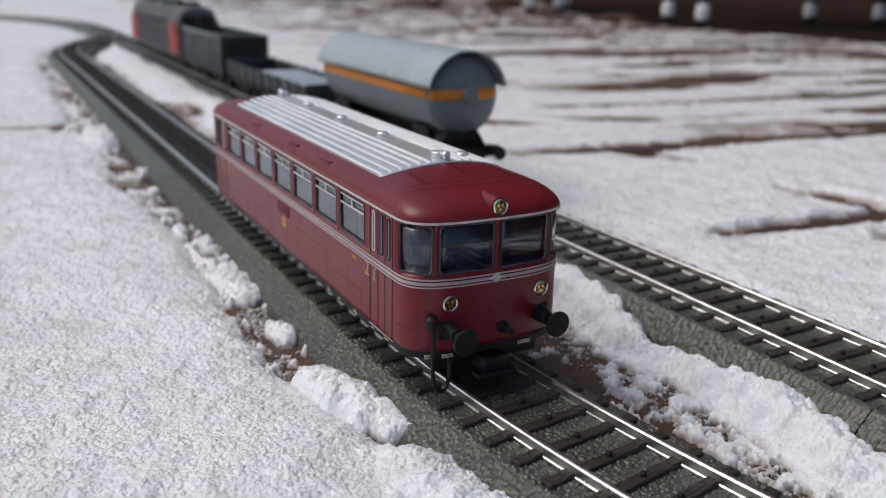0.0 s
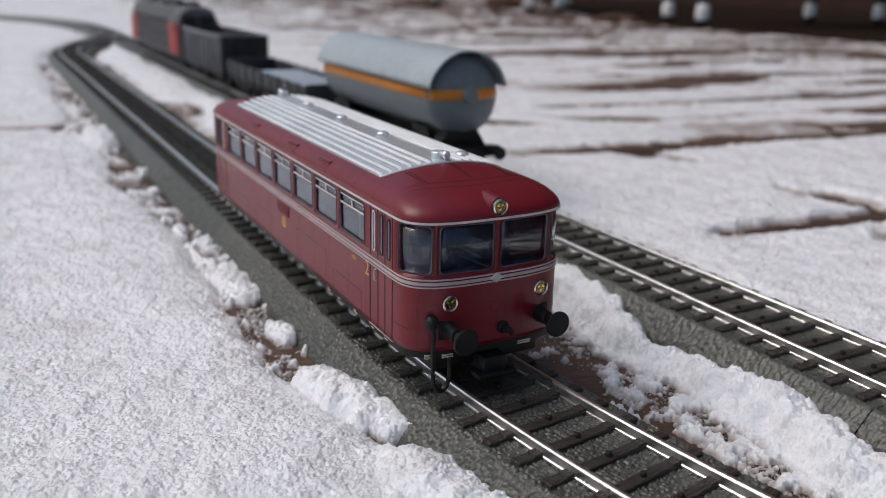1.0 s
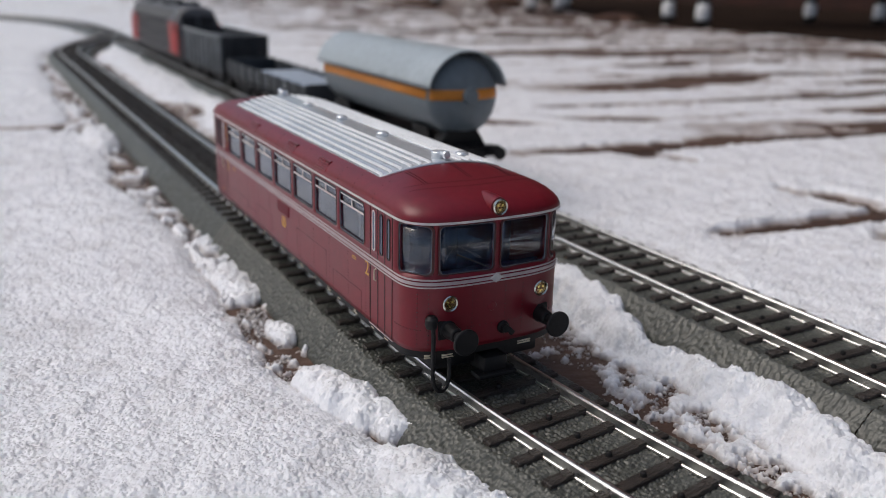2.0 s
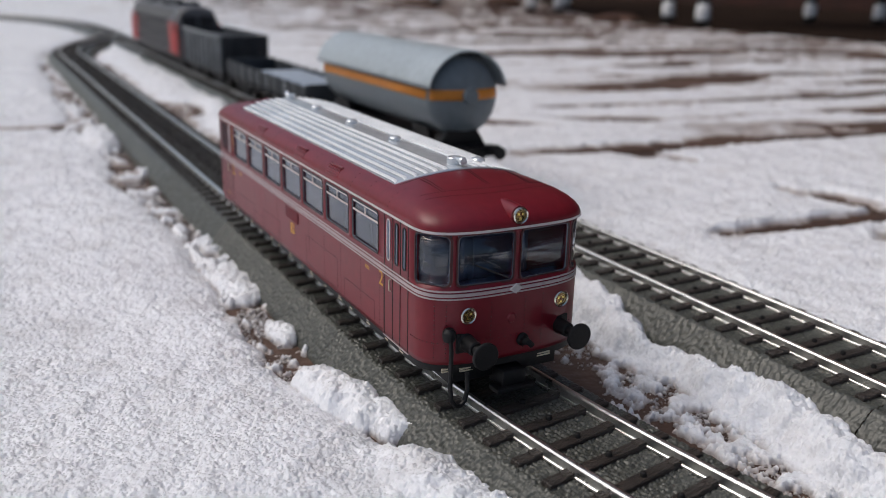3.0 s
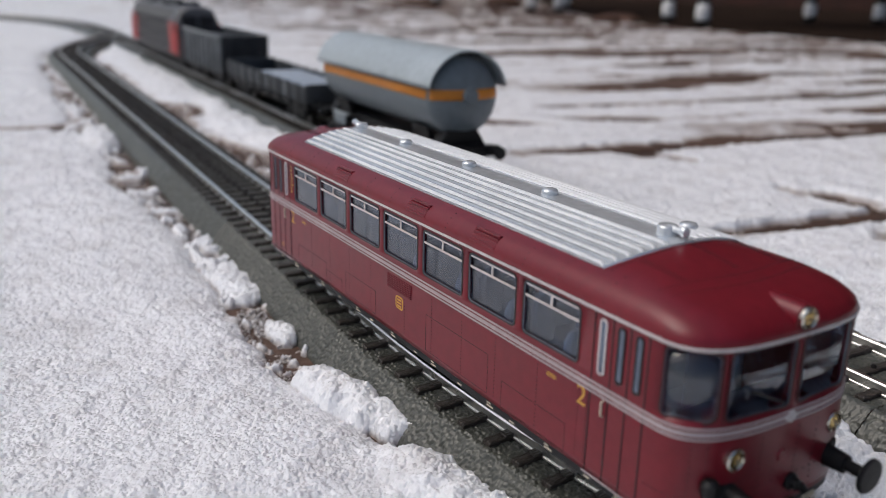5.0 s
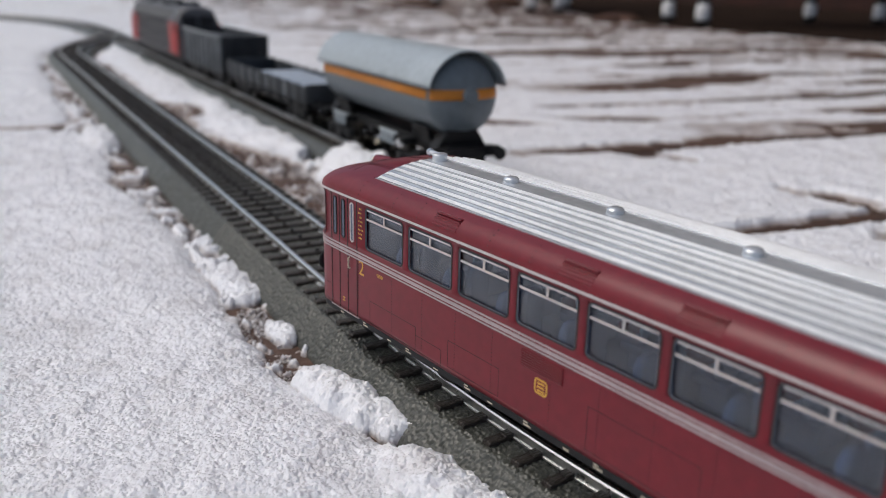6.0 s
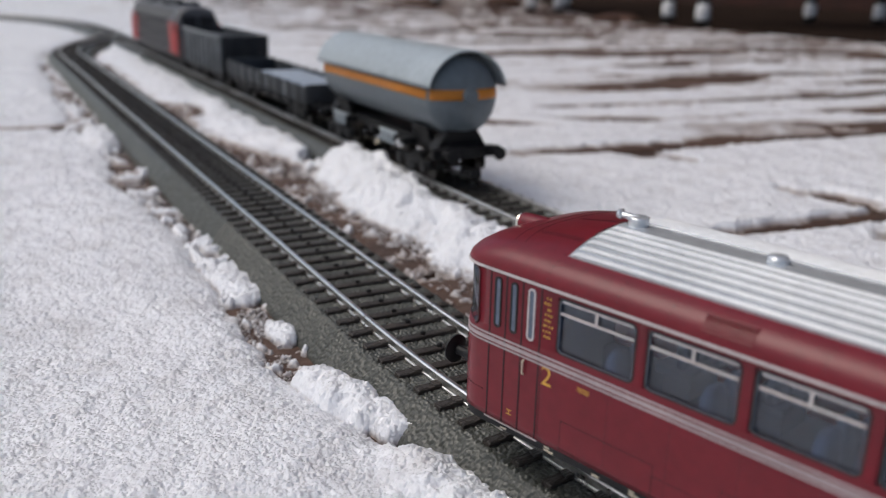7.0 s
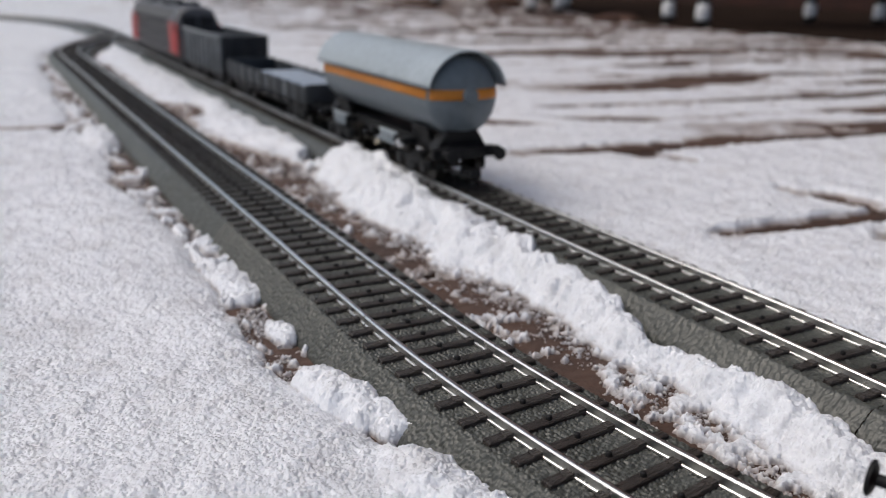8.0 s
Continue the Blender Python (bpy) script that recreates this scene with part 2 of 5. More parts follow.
def grid_mesh(name, X, Y, Z, mat, keep=None):
    """A mesh from arrays of one shape; faces only where keep is true."""
    r, c = X.shape
    idx = np.arange(r * c).reshape(r, c)
    q = np.stack([idx[:-1, :-1], idx[:-1, 1:], idx[1:, 1:], idx[1:, :-1]], -1).reshape(-1, 4)
    co = np.stack([X, Y, Z], -1).reshape(-1, 3)
    if keep is not None:
        k = keep.reshape(-1)
        q = q[k[q].any(1)]
        used = np.zeros(len(co), bool)
        used[q] = True
        remap = np.cumsum(used) - 1
        co, q = co[used], remap[q]
    me = bpy.data.meshes.new(name)
    me.vertices.add(len(co))
    me.vertices.foreach_set("co", co.astype(np.float32).ravel())
    me.loops.add(len(q) * 4)
    me.loops.foreach_set("vertex_index", q.astype(np.int32).ravel())
    me.polygons.add(len(q))
    me.polygons.foreach_set("loop_start", (np.arange(len(q)) * 4).astype(np.int32))
    me.polygons.foreach_set("loop_total", np.full(len(q), 4, np.int32))
    me.update(calc_edges=True)
    me.polygons.foreach_set("use_smooth", np.ones(len(q), bool))
    me.materials.append(mat)
    return me


# ---- plan: the two tracks. Origin of the plan at a rail joint of the near track; s along its straight, v across it ----
RAIL_Z = 0.0103
JX, JY, JTH = -0.00964, 0.18921, -1.0738
DX, DY = math.cos(JTH), math.sin(JTH)
NX, NY = -math.sin(JTH), math.cos(JTH)
K_FRONT = 2.010
TRACK_GAP = 0.0784
S_FAR = -0.715         # the near track turns towards the far one here
R_TURN, A_TURN = 0.4375, radians(24.28)


def plan(s, v):
    return JX + s * DX + v * NX, JY + s * DY + v * NY


def arc(s, v, th, k, d):
    """Moves d along a curve of curvature k from (s, v, th) in the plan."""
    if abs(k) < 1e-9:
        return s + d * math.cos(th), v + d * math.sin(th), th
    return s + (math.sin(th + k * d) - math.sin(th)) / k, v - (math.cos(th + k * d) - math.cos(th)) / k, th + k * d


def near_line(q):
    """Centre of the near track at the length q from the joint: plan s, v and heading."""
    if q >= 0:
        return arc(0, 0, 0, K_FRONT, q)
    if q >= S_FAR:
        return q, 0.0, 0.0
    L = R_TURN * A_TURN
    e = -(q - S_FAR)
    s, v, th = arc(S_FAR, 0, math.pi, -1 / R_TURN, min(e, L))
    if e > L:
        s, v, th = arc(s, v, th, 0, min(e - L, 0.011))
    if e > L + 0.011:
        s, v, th = arc(s, v, th, 1 / R_TURN, e - L - 0.011)
    return s, v, th - math.pi


S_CURVE = -1.12


def far_line(q):
    """Centre of the far track: straight, then a wide curve beyond the turnout."""
    if q >= S_CURVE:
        return q, TRACK_GAP, 0.0
    s, v, th = arc(S_CURVE, TRACK_GAP, math.pi, 1 / 0.75, S_CURVE - q)
    return s, v, th - math.pi


def on_line(line, q, v=0.0, z=0.0):
    s, v0, th = line(q)
    x, y = plan(s - v * math.sin(th), v0 + v * math.cos(th))
    return x, y, z


def frame_on(line, q, z=RAIL_Z, wb=0.0345):
    """The pose of a vehicle whose two axles stand on the line about q."""
    a, b = Vector(on_line(line, q + wb)), Vector(on_line(line, q - wb))
    c = (a + b) / 2
    return Matrix.Translation((c.x, c.y, z)) @ pose(0, 0, 0, 0, 0, math.degrees(math.atan2(a.y - b.y, a.x - b.x)))

# ---- the ground: pavers in their rows, joints, and the snow on them ----
ROW_TH = radians(23.5)
RX, RY = math.cos(ROW_TH), math.sin(ROW_TH)
ROW_W, PAVER_L, JOINT_W = 0.148, 0.302, 0.007
ROW_0 = 0.003 * -RY + 0.248 * RX     # a joint crosses between the tracks here


def rows_at(x, y):
    """Across-row coordinate: whole numbers lie on the long joints."""
    return ((-RY * x + RX * y) - ROW_0) / ROW_W


def edge_table(s, pairs):
    a = np.array(pairs)
    return np.interp(s, a[:, 0], a[:, 1])


# edges of the snow in the plan: (s, v)
LEFT_EDGE = [(-1.5, -.026), (-.80, -.026), (-.57, -.029), (-.466, -.034), (-.386, -.036), (-.345, -.040), (-.33, -.047), (-.318, -.046), (-.312, -.025), (-.282, -.023), (-.262, -.031), (-.204, -.036), (-.170, -.032), (-.105, -.029), (-.055, -.030), (-.035, -.0325), (0.0, -.0295), (.008, -.0285), (.02, -.0262), (.034, -.0245), (.045, -.0235), (.055, -.020), (.066, -.0125), (.1, -.005), (.2, .02)]
RIDGE_L = [(-1.5, .030), (-.73, .030), (-.54, .0275), (-.455, .0235), (-.43, .030), (-.42, .045), (-.375, .045), (-.357, .028), (-.302, .0255), (-.275, .033), (-.235, .043), (-.212, .047), (-.199, .050), (-.176, .0425), (-.144, .040), (-.109, .0375), (-.085, .0415), (-.069, .0425), (-.051, .0395), (-.022, .0435), (-.005, .0445), (.012, .0445), (.034, .0435), (.05, .0425), (.07, .0435), (.085, .041), (.13, .045), (.2, .06)]
RIDGE_R = [(-1.5, .066), (-.59, .0645), (-.436, .062), (-.385, .061), (-.37, .053), (-.34, .058), (-.257, .059), (-.225, .056), (-.213, .048), (-.203, .049), (-.195, .064), (-.183, .068), (-.137, .0685), (-.118, .067), (-.097, .0625), (-.086, .067), (-.04, .0635), (-.024, .061), (-.004, .0565), (.010, .0595), (.022, .058), (.030, .0500), (.041, .0560), (.05, .0505), (.062, .0535), (.077, .057), (.083, .053), (.13, .060), (.2, .062)]
# bare places in the far snow: x, y, half length, half width, bearing
BARE = [(.093, .452, .060, .0100, 20), (.195, .499, .070, .0060, 21), (.162, .489, .024, .013, 24), (.100, .437, .024, .0085, -34), (.160, .352, .020, .0085, -46), (.188, .300, .036, .0105, 14), (.150, .318, .050, .0040, 25), (.120, .620, .050, .0070, 17), (.300, .700, .090, .0070, 22), (.030, .530, .032, .0090, -8), (.140, .720, .022, .009, 12), (.42, .90, .10, .009, 24), (.105, .555, .03, .010, 10), (.30, .56, .03, .012, 0), (.33, .62, .03, .012, 5)]


def dome(s, v, s0, v0, ls, lv, slope, height, rough):
    """A heap of snow on an oval base."""
    e = ((s - s0) / ls) ** 2 + ((v - v0 - slope * (s - s0)) / lv) ** 2 + rough
    return np.where(e < 1, height * np.sqrt(np.clip(1 - e, 0, 1)), -0.003)


_q = np.linspace(-1.0995, 0.18, 400)
_n = np.array([near_line(a) for a in _q])
NEAR_S, NEAR_V = _n[:, 0], _n[:, 1]
_q = np.linspace(-1.9, 0.2, 400)
_n = np.array([far_line(a) for a in _q])
FAR_S, FAR_V = _n[:, 0], _n[:, 1]


def snow_height(x, y):
    s = (x - JX) * DX + (y - JY) * DY
    v = (x - JX) * NX + (y - JY) * NY
    vn, vf = np.interp(s, NEAR_S, NEAR_V), np.interp(s, FAR_S, FAR_V)
    back = s < -0.70
    rag = (fbm(x, y, 0.016, 4, 3) - 0.5) * 0.010 + (fbm(x, y, 0.004, 2, 8) - 0.5) * 0.003
    # grain of the surface
    d = np.hypot(x, y)
    warp = (fbm(x, y, 0.003, 2, 25) - 0.5) * 0.0016
    grain = (fbm(x, y, 0.009, 3, 21) - 0.5) * 0.0016 + (0.35 - np.minimum(cells((x + warp) / 0.0012, (y - warp) / 0.0012, 7) ** 2, 0.8)) * 0.00048 + (0.35 - np.minimum(cells((x - warp) / 0.00062, (y + warp) / 0.00062, 9) ** 2, 0.8)) * 0.00034 + (fbm(x, y, 0.0032, 4, 33, 0.62) - 0.5) * 0.0014
    heap = (fbm(x + warp, y - warp, 0.0028, 4, 23, 0.68) - 0.5) * 0.0026
    clumps = heap * 0.7 + (0.35 - cells((x - warp) / 0.0014, (y + warp) / 0.0014, 29) ** 2) * 0.0009 + (0.4 - cells((x + 2 * warp) / 0.0062, (y + warp) / 0.0062, 13) ** 2) * 0.0030 + (0.35 - cells((x + warp) / 0.0026, (y + 2 * warp) / 0.0026, 19) ** 2) * 0.0011 + (fbm(x, y, 0.006, 3, 17) - 0.5) * 0.0020
    swell = (fbm(x, y, 0.09, 3, 41) - 0.5) * 0.005
    # field beside the near track: a crust, then a broken fringe up to the ballast
    le = np.where(back, np.where(s > -1.09, vn, vf) - 0.0250, edge_table(s, LEFT_EDGE))
    dl = le - v + rag * 0.7
    j = rows_at(x, y)
    to_joint = np.abs(j - np.round(j)) * ROW_W
    left = np.where(dl > 0, 0.0034 * (1 - np.exp(-np.maximum(dl, 0) / 0.0045)) + swell * np.clip(dl / 0.02, 0.1, 1) + 0.0005, -0.003)
    sunk = np.where(np.round(j).astype(int) % 2 == 0, 1.0, 0.35)
    left = left - np.clip(1.15 - to_joint / 0.013, 0, 1) * 0.0062 * sunk * np.clip((-0.10 - s) / 0.1, 0, 1)
    specks = fbm(x, y, 0.0065, 4, 73, 0.65) + 0.35 * (fbm(x, y, 0.05, 2, 74) - 0.5)
    thr = 0.475 + 0.20 * np.clip((s + 0.070) / 0.02, 0, 1)
    fringe = np.where(dl <= 0, np.minimum((specks - thr) * 0.014, 0.0022), -0.003)
    wob = (fbm(x, y, 0.006, 3, 37) - 0.5) * 1.3 + (fbm(x, y, 0.0022, 3, 39) - 0.5) * 0.5
    soft = clumps * 0.30
    heaps = dome(s, v, 0.023, -0.0218, 0.0200, 0.0062, 0.25, 0.0060, wob * 0.55) + soft
    heaps = np.maximum(heaps, dome(s, v, 0.059, -0.0210, 0.0180, 0.0085, 0.20, 0.0060, wob * 0.5) + soft)
    heaps = np.maximum(heaps, dome(s, v, 0.0385, -0.0150, 0.0032, 0.0020, 0.0, 0.0052, wob * 0.5) + soft * 0.5)
    heaps = np.maximum(heaps, dome(s, v, -0.056, -0.0238, 0.0135, 0.0056, 0.05, 0.0032, wob * 1.0) + soft)
    heaps = np.maximum(heaps, dome(s, v, -0.020, -0.0232, 0.0085, 0.0031, 0.0, 0.0020, wob * 1.3) + soft)
    heaps = np.maximum(heaps, dome(s, v, -0.295, -0.0300, 0.030, 0.009, 0.0, 0.0055, wob) + soft)
    left = np.maximum(np.maximum(left, fringe), heaps)
    # ridge between the tracks
    rl, rr = edge_table(s, RIDGE_L), edge_table(s, RIDGE_R)
    rl, rr = np.where(back, vn + 0.0235, rl), np.where(back, vf - 0.0125, rr)
    a = np.clip((v - rl + rag * 1.2) / np.maximum(rr - rl, 0.004), -0.5, 1.5)
    crest = 0.0085 - 0.0022 * np.clip((s + 0.02) / 0.04, 0, 1) + (fbm(x, y, 0.020, 3, 51) - 0.5) * 0.006 + 0.0030 * np.exp(-(((s + 0.160) / 0.036) ** 4))
    crest = np.where(s < -0.205, 0.0040 + (fbm(x, y, 0.03, 3, 52) - 0.5) * 0.004, crest)
    crest = crest * (1 - 0.85 * np.exp(-(((s + 0.207) / 0.009) ** 2))) * (1 - 0.45 * np.exp(-(((s - 0.036) / 0.008) ** 2)))
    rise = np.clip(a / 0.62, 0, 1)
    prof = rise * rise * (3 - 2 * rise) * np.sqrt(np.clip((1.06 - a) / 0.16, 0, 1))
    ridge = np.where((a > 0.0) & (a < 1.06), 0.0006 + crest * prof + clumps * (0.25 + 0.40 * prof), -0.003)
    # crumbs scattered on the bare strip, thicker towards the ridge
    mix = np.clip((s - 0.005) / 0.03, 0, 1)
    crumbs = fbm(x, y, 0.0042, 4, 71, 0.62) + (0.10 + 0.13 * mix) * np.clip(1 - (rl - v) / (0.008 + 0.009 * mix), 0, 1) + 0.22 * (fbm(x, y, 0.025, 2, 72) - 0.5)
    strip = np.where((v > 0.019) & (v <= rl + 0.006), np.minimum((crumbs - 0.655) * 0.010, 0.0015), -0.003)
    between = np.maximum(ridge, strip)
    # field beyond the far track: thin, blown off the joints
    thin = fbm(x, y, 0.12, 4, 81)
    patch = fbm((x * RX + y * RY) * 0.5, (y * RX - x * RY) * 2.0, 0.07, 4, 91)
    mottle = fbm(x, y, 0.012, 4, 95, 0.7) - 0.5
    away = np.clip((v - 0.22) / 0.45, 0, 1)
    dr = v - np.where(back, vf + 0.024, 0.1025) + rag
    right = 0.0019 * (1 - np.exp(-np.maximum(dr, 0) / 0.005)) + swell * 0.35 + 0.0002 + mottle * (0.0018 + 0.0026 * away)
    right = right - np.clip((v - 0.7) / 0.4, 0, 1) * 0.0010 - away * (0.0005 + 0.0058 * np.clip((patch - 0.47) / 0.16, 0, 1))
    right = right - np.clip(1.1 - to_joint / (0.007 + 0.008 * away), 0, 1) * 0.0030 * np.clip((thin - 0.36) / 0.14, 0.15, 1) * np.clip((v - 0.12) / 0.06, 0, 1)
    for px, py, hl, hw, bearing in BARE:
        ca, sa = math.cos(radians(bearing)), math.sin(radians(bearing))
        e = (((x - px) * ca + (y - py) * sa) / hl) ** 2 + (((y - py) * ca - (x - px) * sa) / hw) ** 2
        right = right - 0.0044 * np.clip(1.15 - 0.55 * e + mottle * 2.2, 0, 1) * (e < 5)
    right = np.where(dr > 0, right, -0.003)
    h = np.where(v < np.where(back, np.where(s > -1.06, vn, vf), 0.0), left, np.where(v < np.where(back, vf, 0.078), between, right))
    # melted, sheltered terrace far off
    h = np.where(sheltered(x, y), -0.004, h)
    grain = grain + (lattice(np.floor(x / 0.00022), np.floor(y / 0.00022), 99) - 0.5) * 0.00022 * (d < 0.6)
    g = np.clip((h + 0.0006) / 0.0014, 0, 1)
    return h + grain * g


def sheltered(x, y):
    """The bare stretch under the terrace roof."""
    return (y > 1.965 - 1.726 * (x - 0.382)) & (x > 0.36) & (y > -0.5)


def build_ground():
    """One sheet to the horizon under everything, the joint bed."""
    bm = bmesh.new()
    r = [0.5, 1.5, 4, 12, 60, 400, 2500]
    n = 48
    rings = [[(math.cos(k * math.tau / n) * a, math.sin(k * math.tau / n) * a, -0.0035 if a < 10 else -0.02) for k in range(n)] for a in r]
    loft(bm, rings, caps=False)
    bm.faces.new([v for v in bm.verts if abs(v.co.xy.length - 0.5) < 1e-4][::1])
    ob = part("ground", bm, JOINT, scale=1.0)
    tagged(ob, "dark sandy joint bed under the paving", "ground", kind="structure")


def build_snow():
    th = np.concatenate([np.linspace(-180, -33, 110)[:-1], np.linspace(-33, 33, 860), np.linspace(33, 180, 110)[1:]])
    rr = np.concatenate([np.geomspace(0.02, 0.095, 16)[:-1], 1 / np.linspace(1 / 0.095, 1 / 3.6, 820), np.geomspace(3.6, 400, 40)[1:]])
    T, R = np.meshgrid(np.radians(th), rr)
    X, Y = R * np.sin(T), R * np.cos(T)
    Z = snow_height(X, Y)
    far = R > 6
    Z = np.where(far & ~sheltered(X, Y), 0.004, Z)
    me = grid_mesh("snow", X, Y, Z, SNOW, keep=Z > -0.0012)
    ob = tagged(new("snow", me), "thin crusty white snow over brown paving, with ridges and bare patches", "snow", kind="structure")
    return ob


def build_pavers():
    """Pavers laid in rows, their long joints running away across the tracks."""
    pave = thing("pavement", "brown brick paving in long rows, mostly under snow", "paving", Matrix(), kind="structure")
    bm = bmesh.new()
    w, l = ROW_W - JOINT_W, PAVER_L - JOINT_W
    box(bm, 0, l, 0, w, -0.05, 0.0, 0.003, 2)
    first = part("brick", bm, PAVER, pave, scale=1.0)
    me = first.data
    bpy.data.objects.remove(first)
    for j in range(-4, 22):
        for i in range(-9, 10):
            u0 = i * PAVER_L + (0.5 * PAVER_L if j % 2 else 0) + 0.07
            t0 = ROW_0 + j * ROW_W + JOINT_W / 2
            cx, cy = (u0 + l / 2) * RX - (t0 + w / 2) * RY, (u0 + l / 2) * RY + (t0 + w / 2) * RX
            if math.hypot(cx, cy) > 3.2 or (cy < -0.4):
                continue
            b = new("brick", me)
            b.parent = pave
            dz = random.uniform(-0.0012, 0.0)
            b.matrix_basis = Matrix.Translation((u0 * RX - t0 * RY, u0 * RY + t0 * RX, dz)) @ pose(0, 0, 0, 0, 0, math.degrees(ROW_TH))


def build_crumbs():
    """Loose snow granules on the bare strip, along the edges and on the ridge."""
    rng = np.random.default_rng(5)
    unit = bmesh.new()
    bmesh.ops.create_icosphere(unit, subdivisions=1, radius=1.0)
    unit.verts.index_update()
    base = np.array([v.co[:] for v in unit.verts])
    faces = np.array([[v.index for v in f.verts] for f in unit.faces])
    unit.free()
    s = rng.uniform(-0.22, 0.10, 34000)
    v = np.concatenate([rng.uniform(0.022, 0.062, 22000), -0.0245 + rng.normal(0, 0.0045, 12000)])
    x, y = JX + s * DX + v * NX, JY + s * DY + v * NY
    h = snow_height(x, y)
    on_strip = (v > 0) & (h < 0.0005)
    edge = np.clip(1 - np.abs(v - np.interp(s, [a for a, _ in RIDGE_L], [b for _, b in RIDGE_L]) ) / 0.012, 0.04, 1)
    drift = fbm(x, y, 0.012, 3, 77)
    keep = np.where(v > 0, np.where(on_strip, edge * np.clip((drift - 0.36) * 6, 0, 1) > rng.random(len(s)) * 0.75, False), (h > -0.0006) & (h < 0.0006) & (rng.random(len(s)) < 0.3) & (v < -0.0205) | ((v < -0.0225) & (drift > 0.55) & (h < 0.0006)))
    x, y, h = x[keep], y[keep], np.maximum(h[keep], 0)
    size = 0.00015 + 0.00055 * rng.random(len(x)) ** 4
    co, fa = [], []
    for k in range(len(x)):
        j = base * (0.7 + 0.6 * rng.random((len(base), 1))) * size[k] * np.array([1, 1, 0.85])
        co.append(j + [x[k], y[k], h[k] + size[k] * 0.25])
        fa.append(faces + k * len(base))
    co, fa = np.concatenate(co), np.concatenate(fa)
    me = bpy.data.meshes.new("snow_crumbs")
    me.from_pydata(co.tolist(), [], fa.tolist())
    me.polygons.foreach_set("use_smooth", np.ones(len(fa), bool))
    me.materials.append(SNOW)
    tagged(new("snow_crumbs", me), "loose white snow granules scattered on paving and snow", "snow", kind="stuff")


build_ground()
build_snow()
build_crumbs()

# ---- the track: moulded ballast, ties, centre studs and two rails a piece ----
PIECE = 0.1883
GRIT = 0.00088
TIES_A_PIECE = 25
BED_TOP, BED_HALF_TOP, BED_HALF = 0.0073, 0.0152, 0.0215


def bed_profile(v):
    a = np.abs(v)
    slope = np.clip((BED_HALF - a) / (BED_HALF - BED_HALF_TOP), 0, 1)
    return BED_TOP * slope**0.9


def tie_mesh():
    bm = bmesh.new()
    box(bm, -1.15, 1.15, -14.4, 14.4, -1.6, 0.55, 0.18, 1)
    for sgn in (-1, 1):
        box(bm, -1.0, 1.0, sgn * 8.7 - 2.1, sgn * 8.7 + 2.1, 0.4, 0.85, 0.12, 1)
    ob = part("tie", bm, TIEM, smooth=False)
    me = ob.data
    bpy.data.objects.remove(ob)
    return me


def stud_mesh():
    bm = bmesh.new()
    lathe(bm, [(-0.2, 0.62), (0.5, 0.62), (0.75, 0.5), (0.85, 0.3)], (0, 0, 0), (0, 0, 1), 10)
    ob = part("contact_stud", bm, STUD)
    me = ob.data
    bpy.data.objects.remove(ob)
    return me


TIE_ME, STUD_ME = tie_mesh(), stud_mesh()
RAIL_HALF = [(0.56, 7.7), (0.56, 8.04), (0.50, 8.10), (0.30, 8.14), (0.28, 9.25), (0.60, 9.46), (0.63, 9.98), (0.40, 10.27), (0.30, 10.3)]
RAIL_SECTION = RAIL_HALF + [(-a, b) for a, b in reversed(RAIL_HALF)]


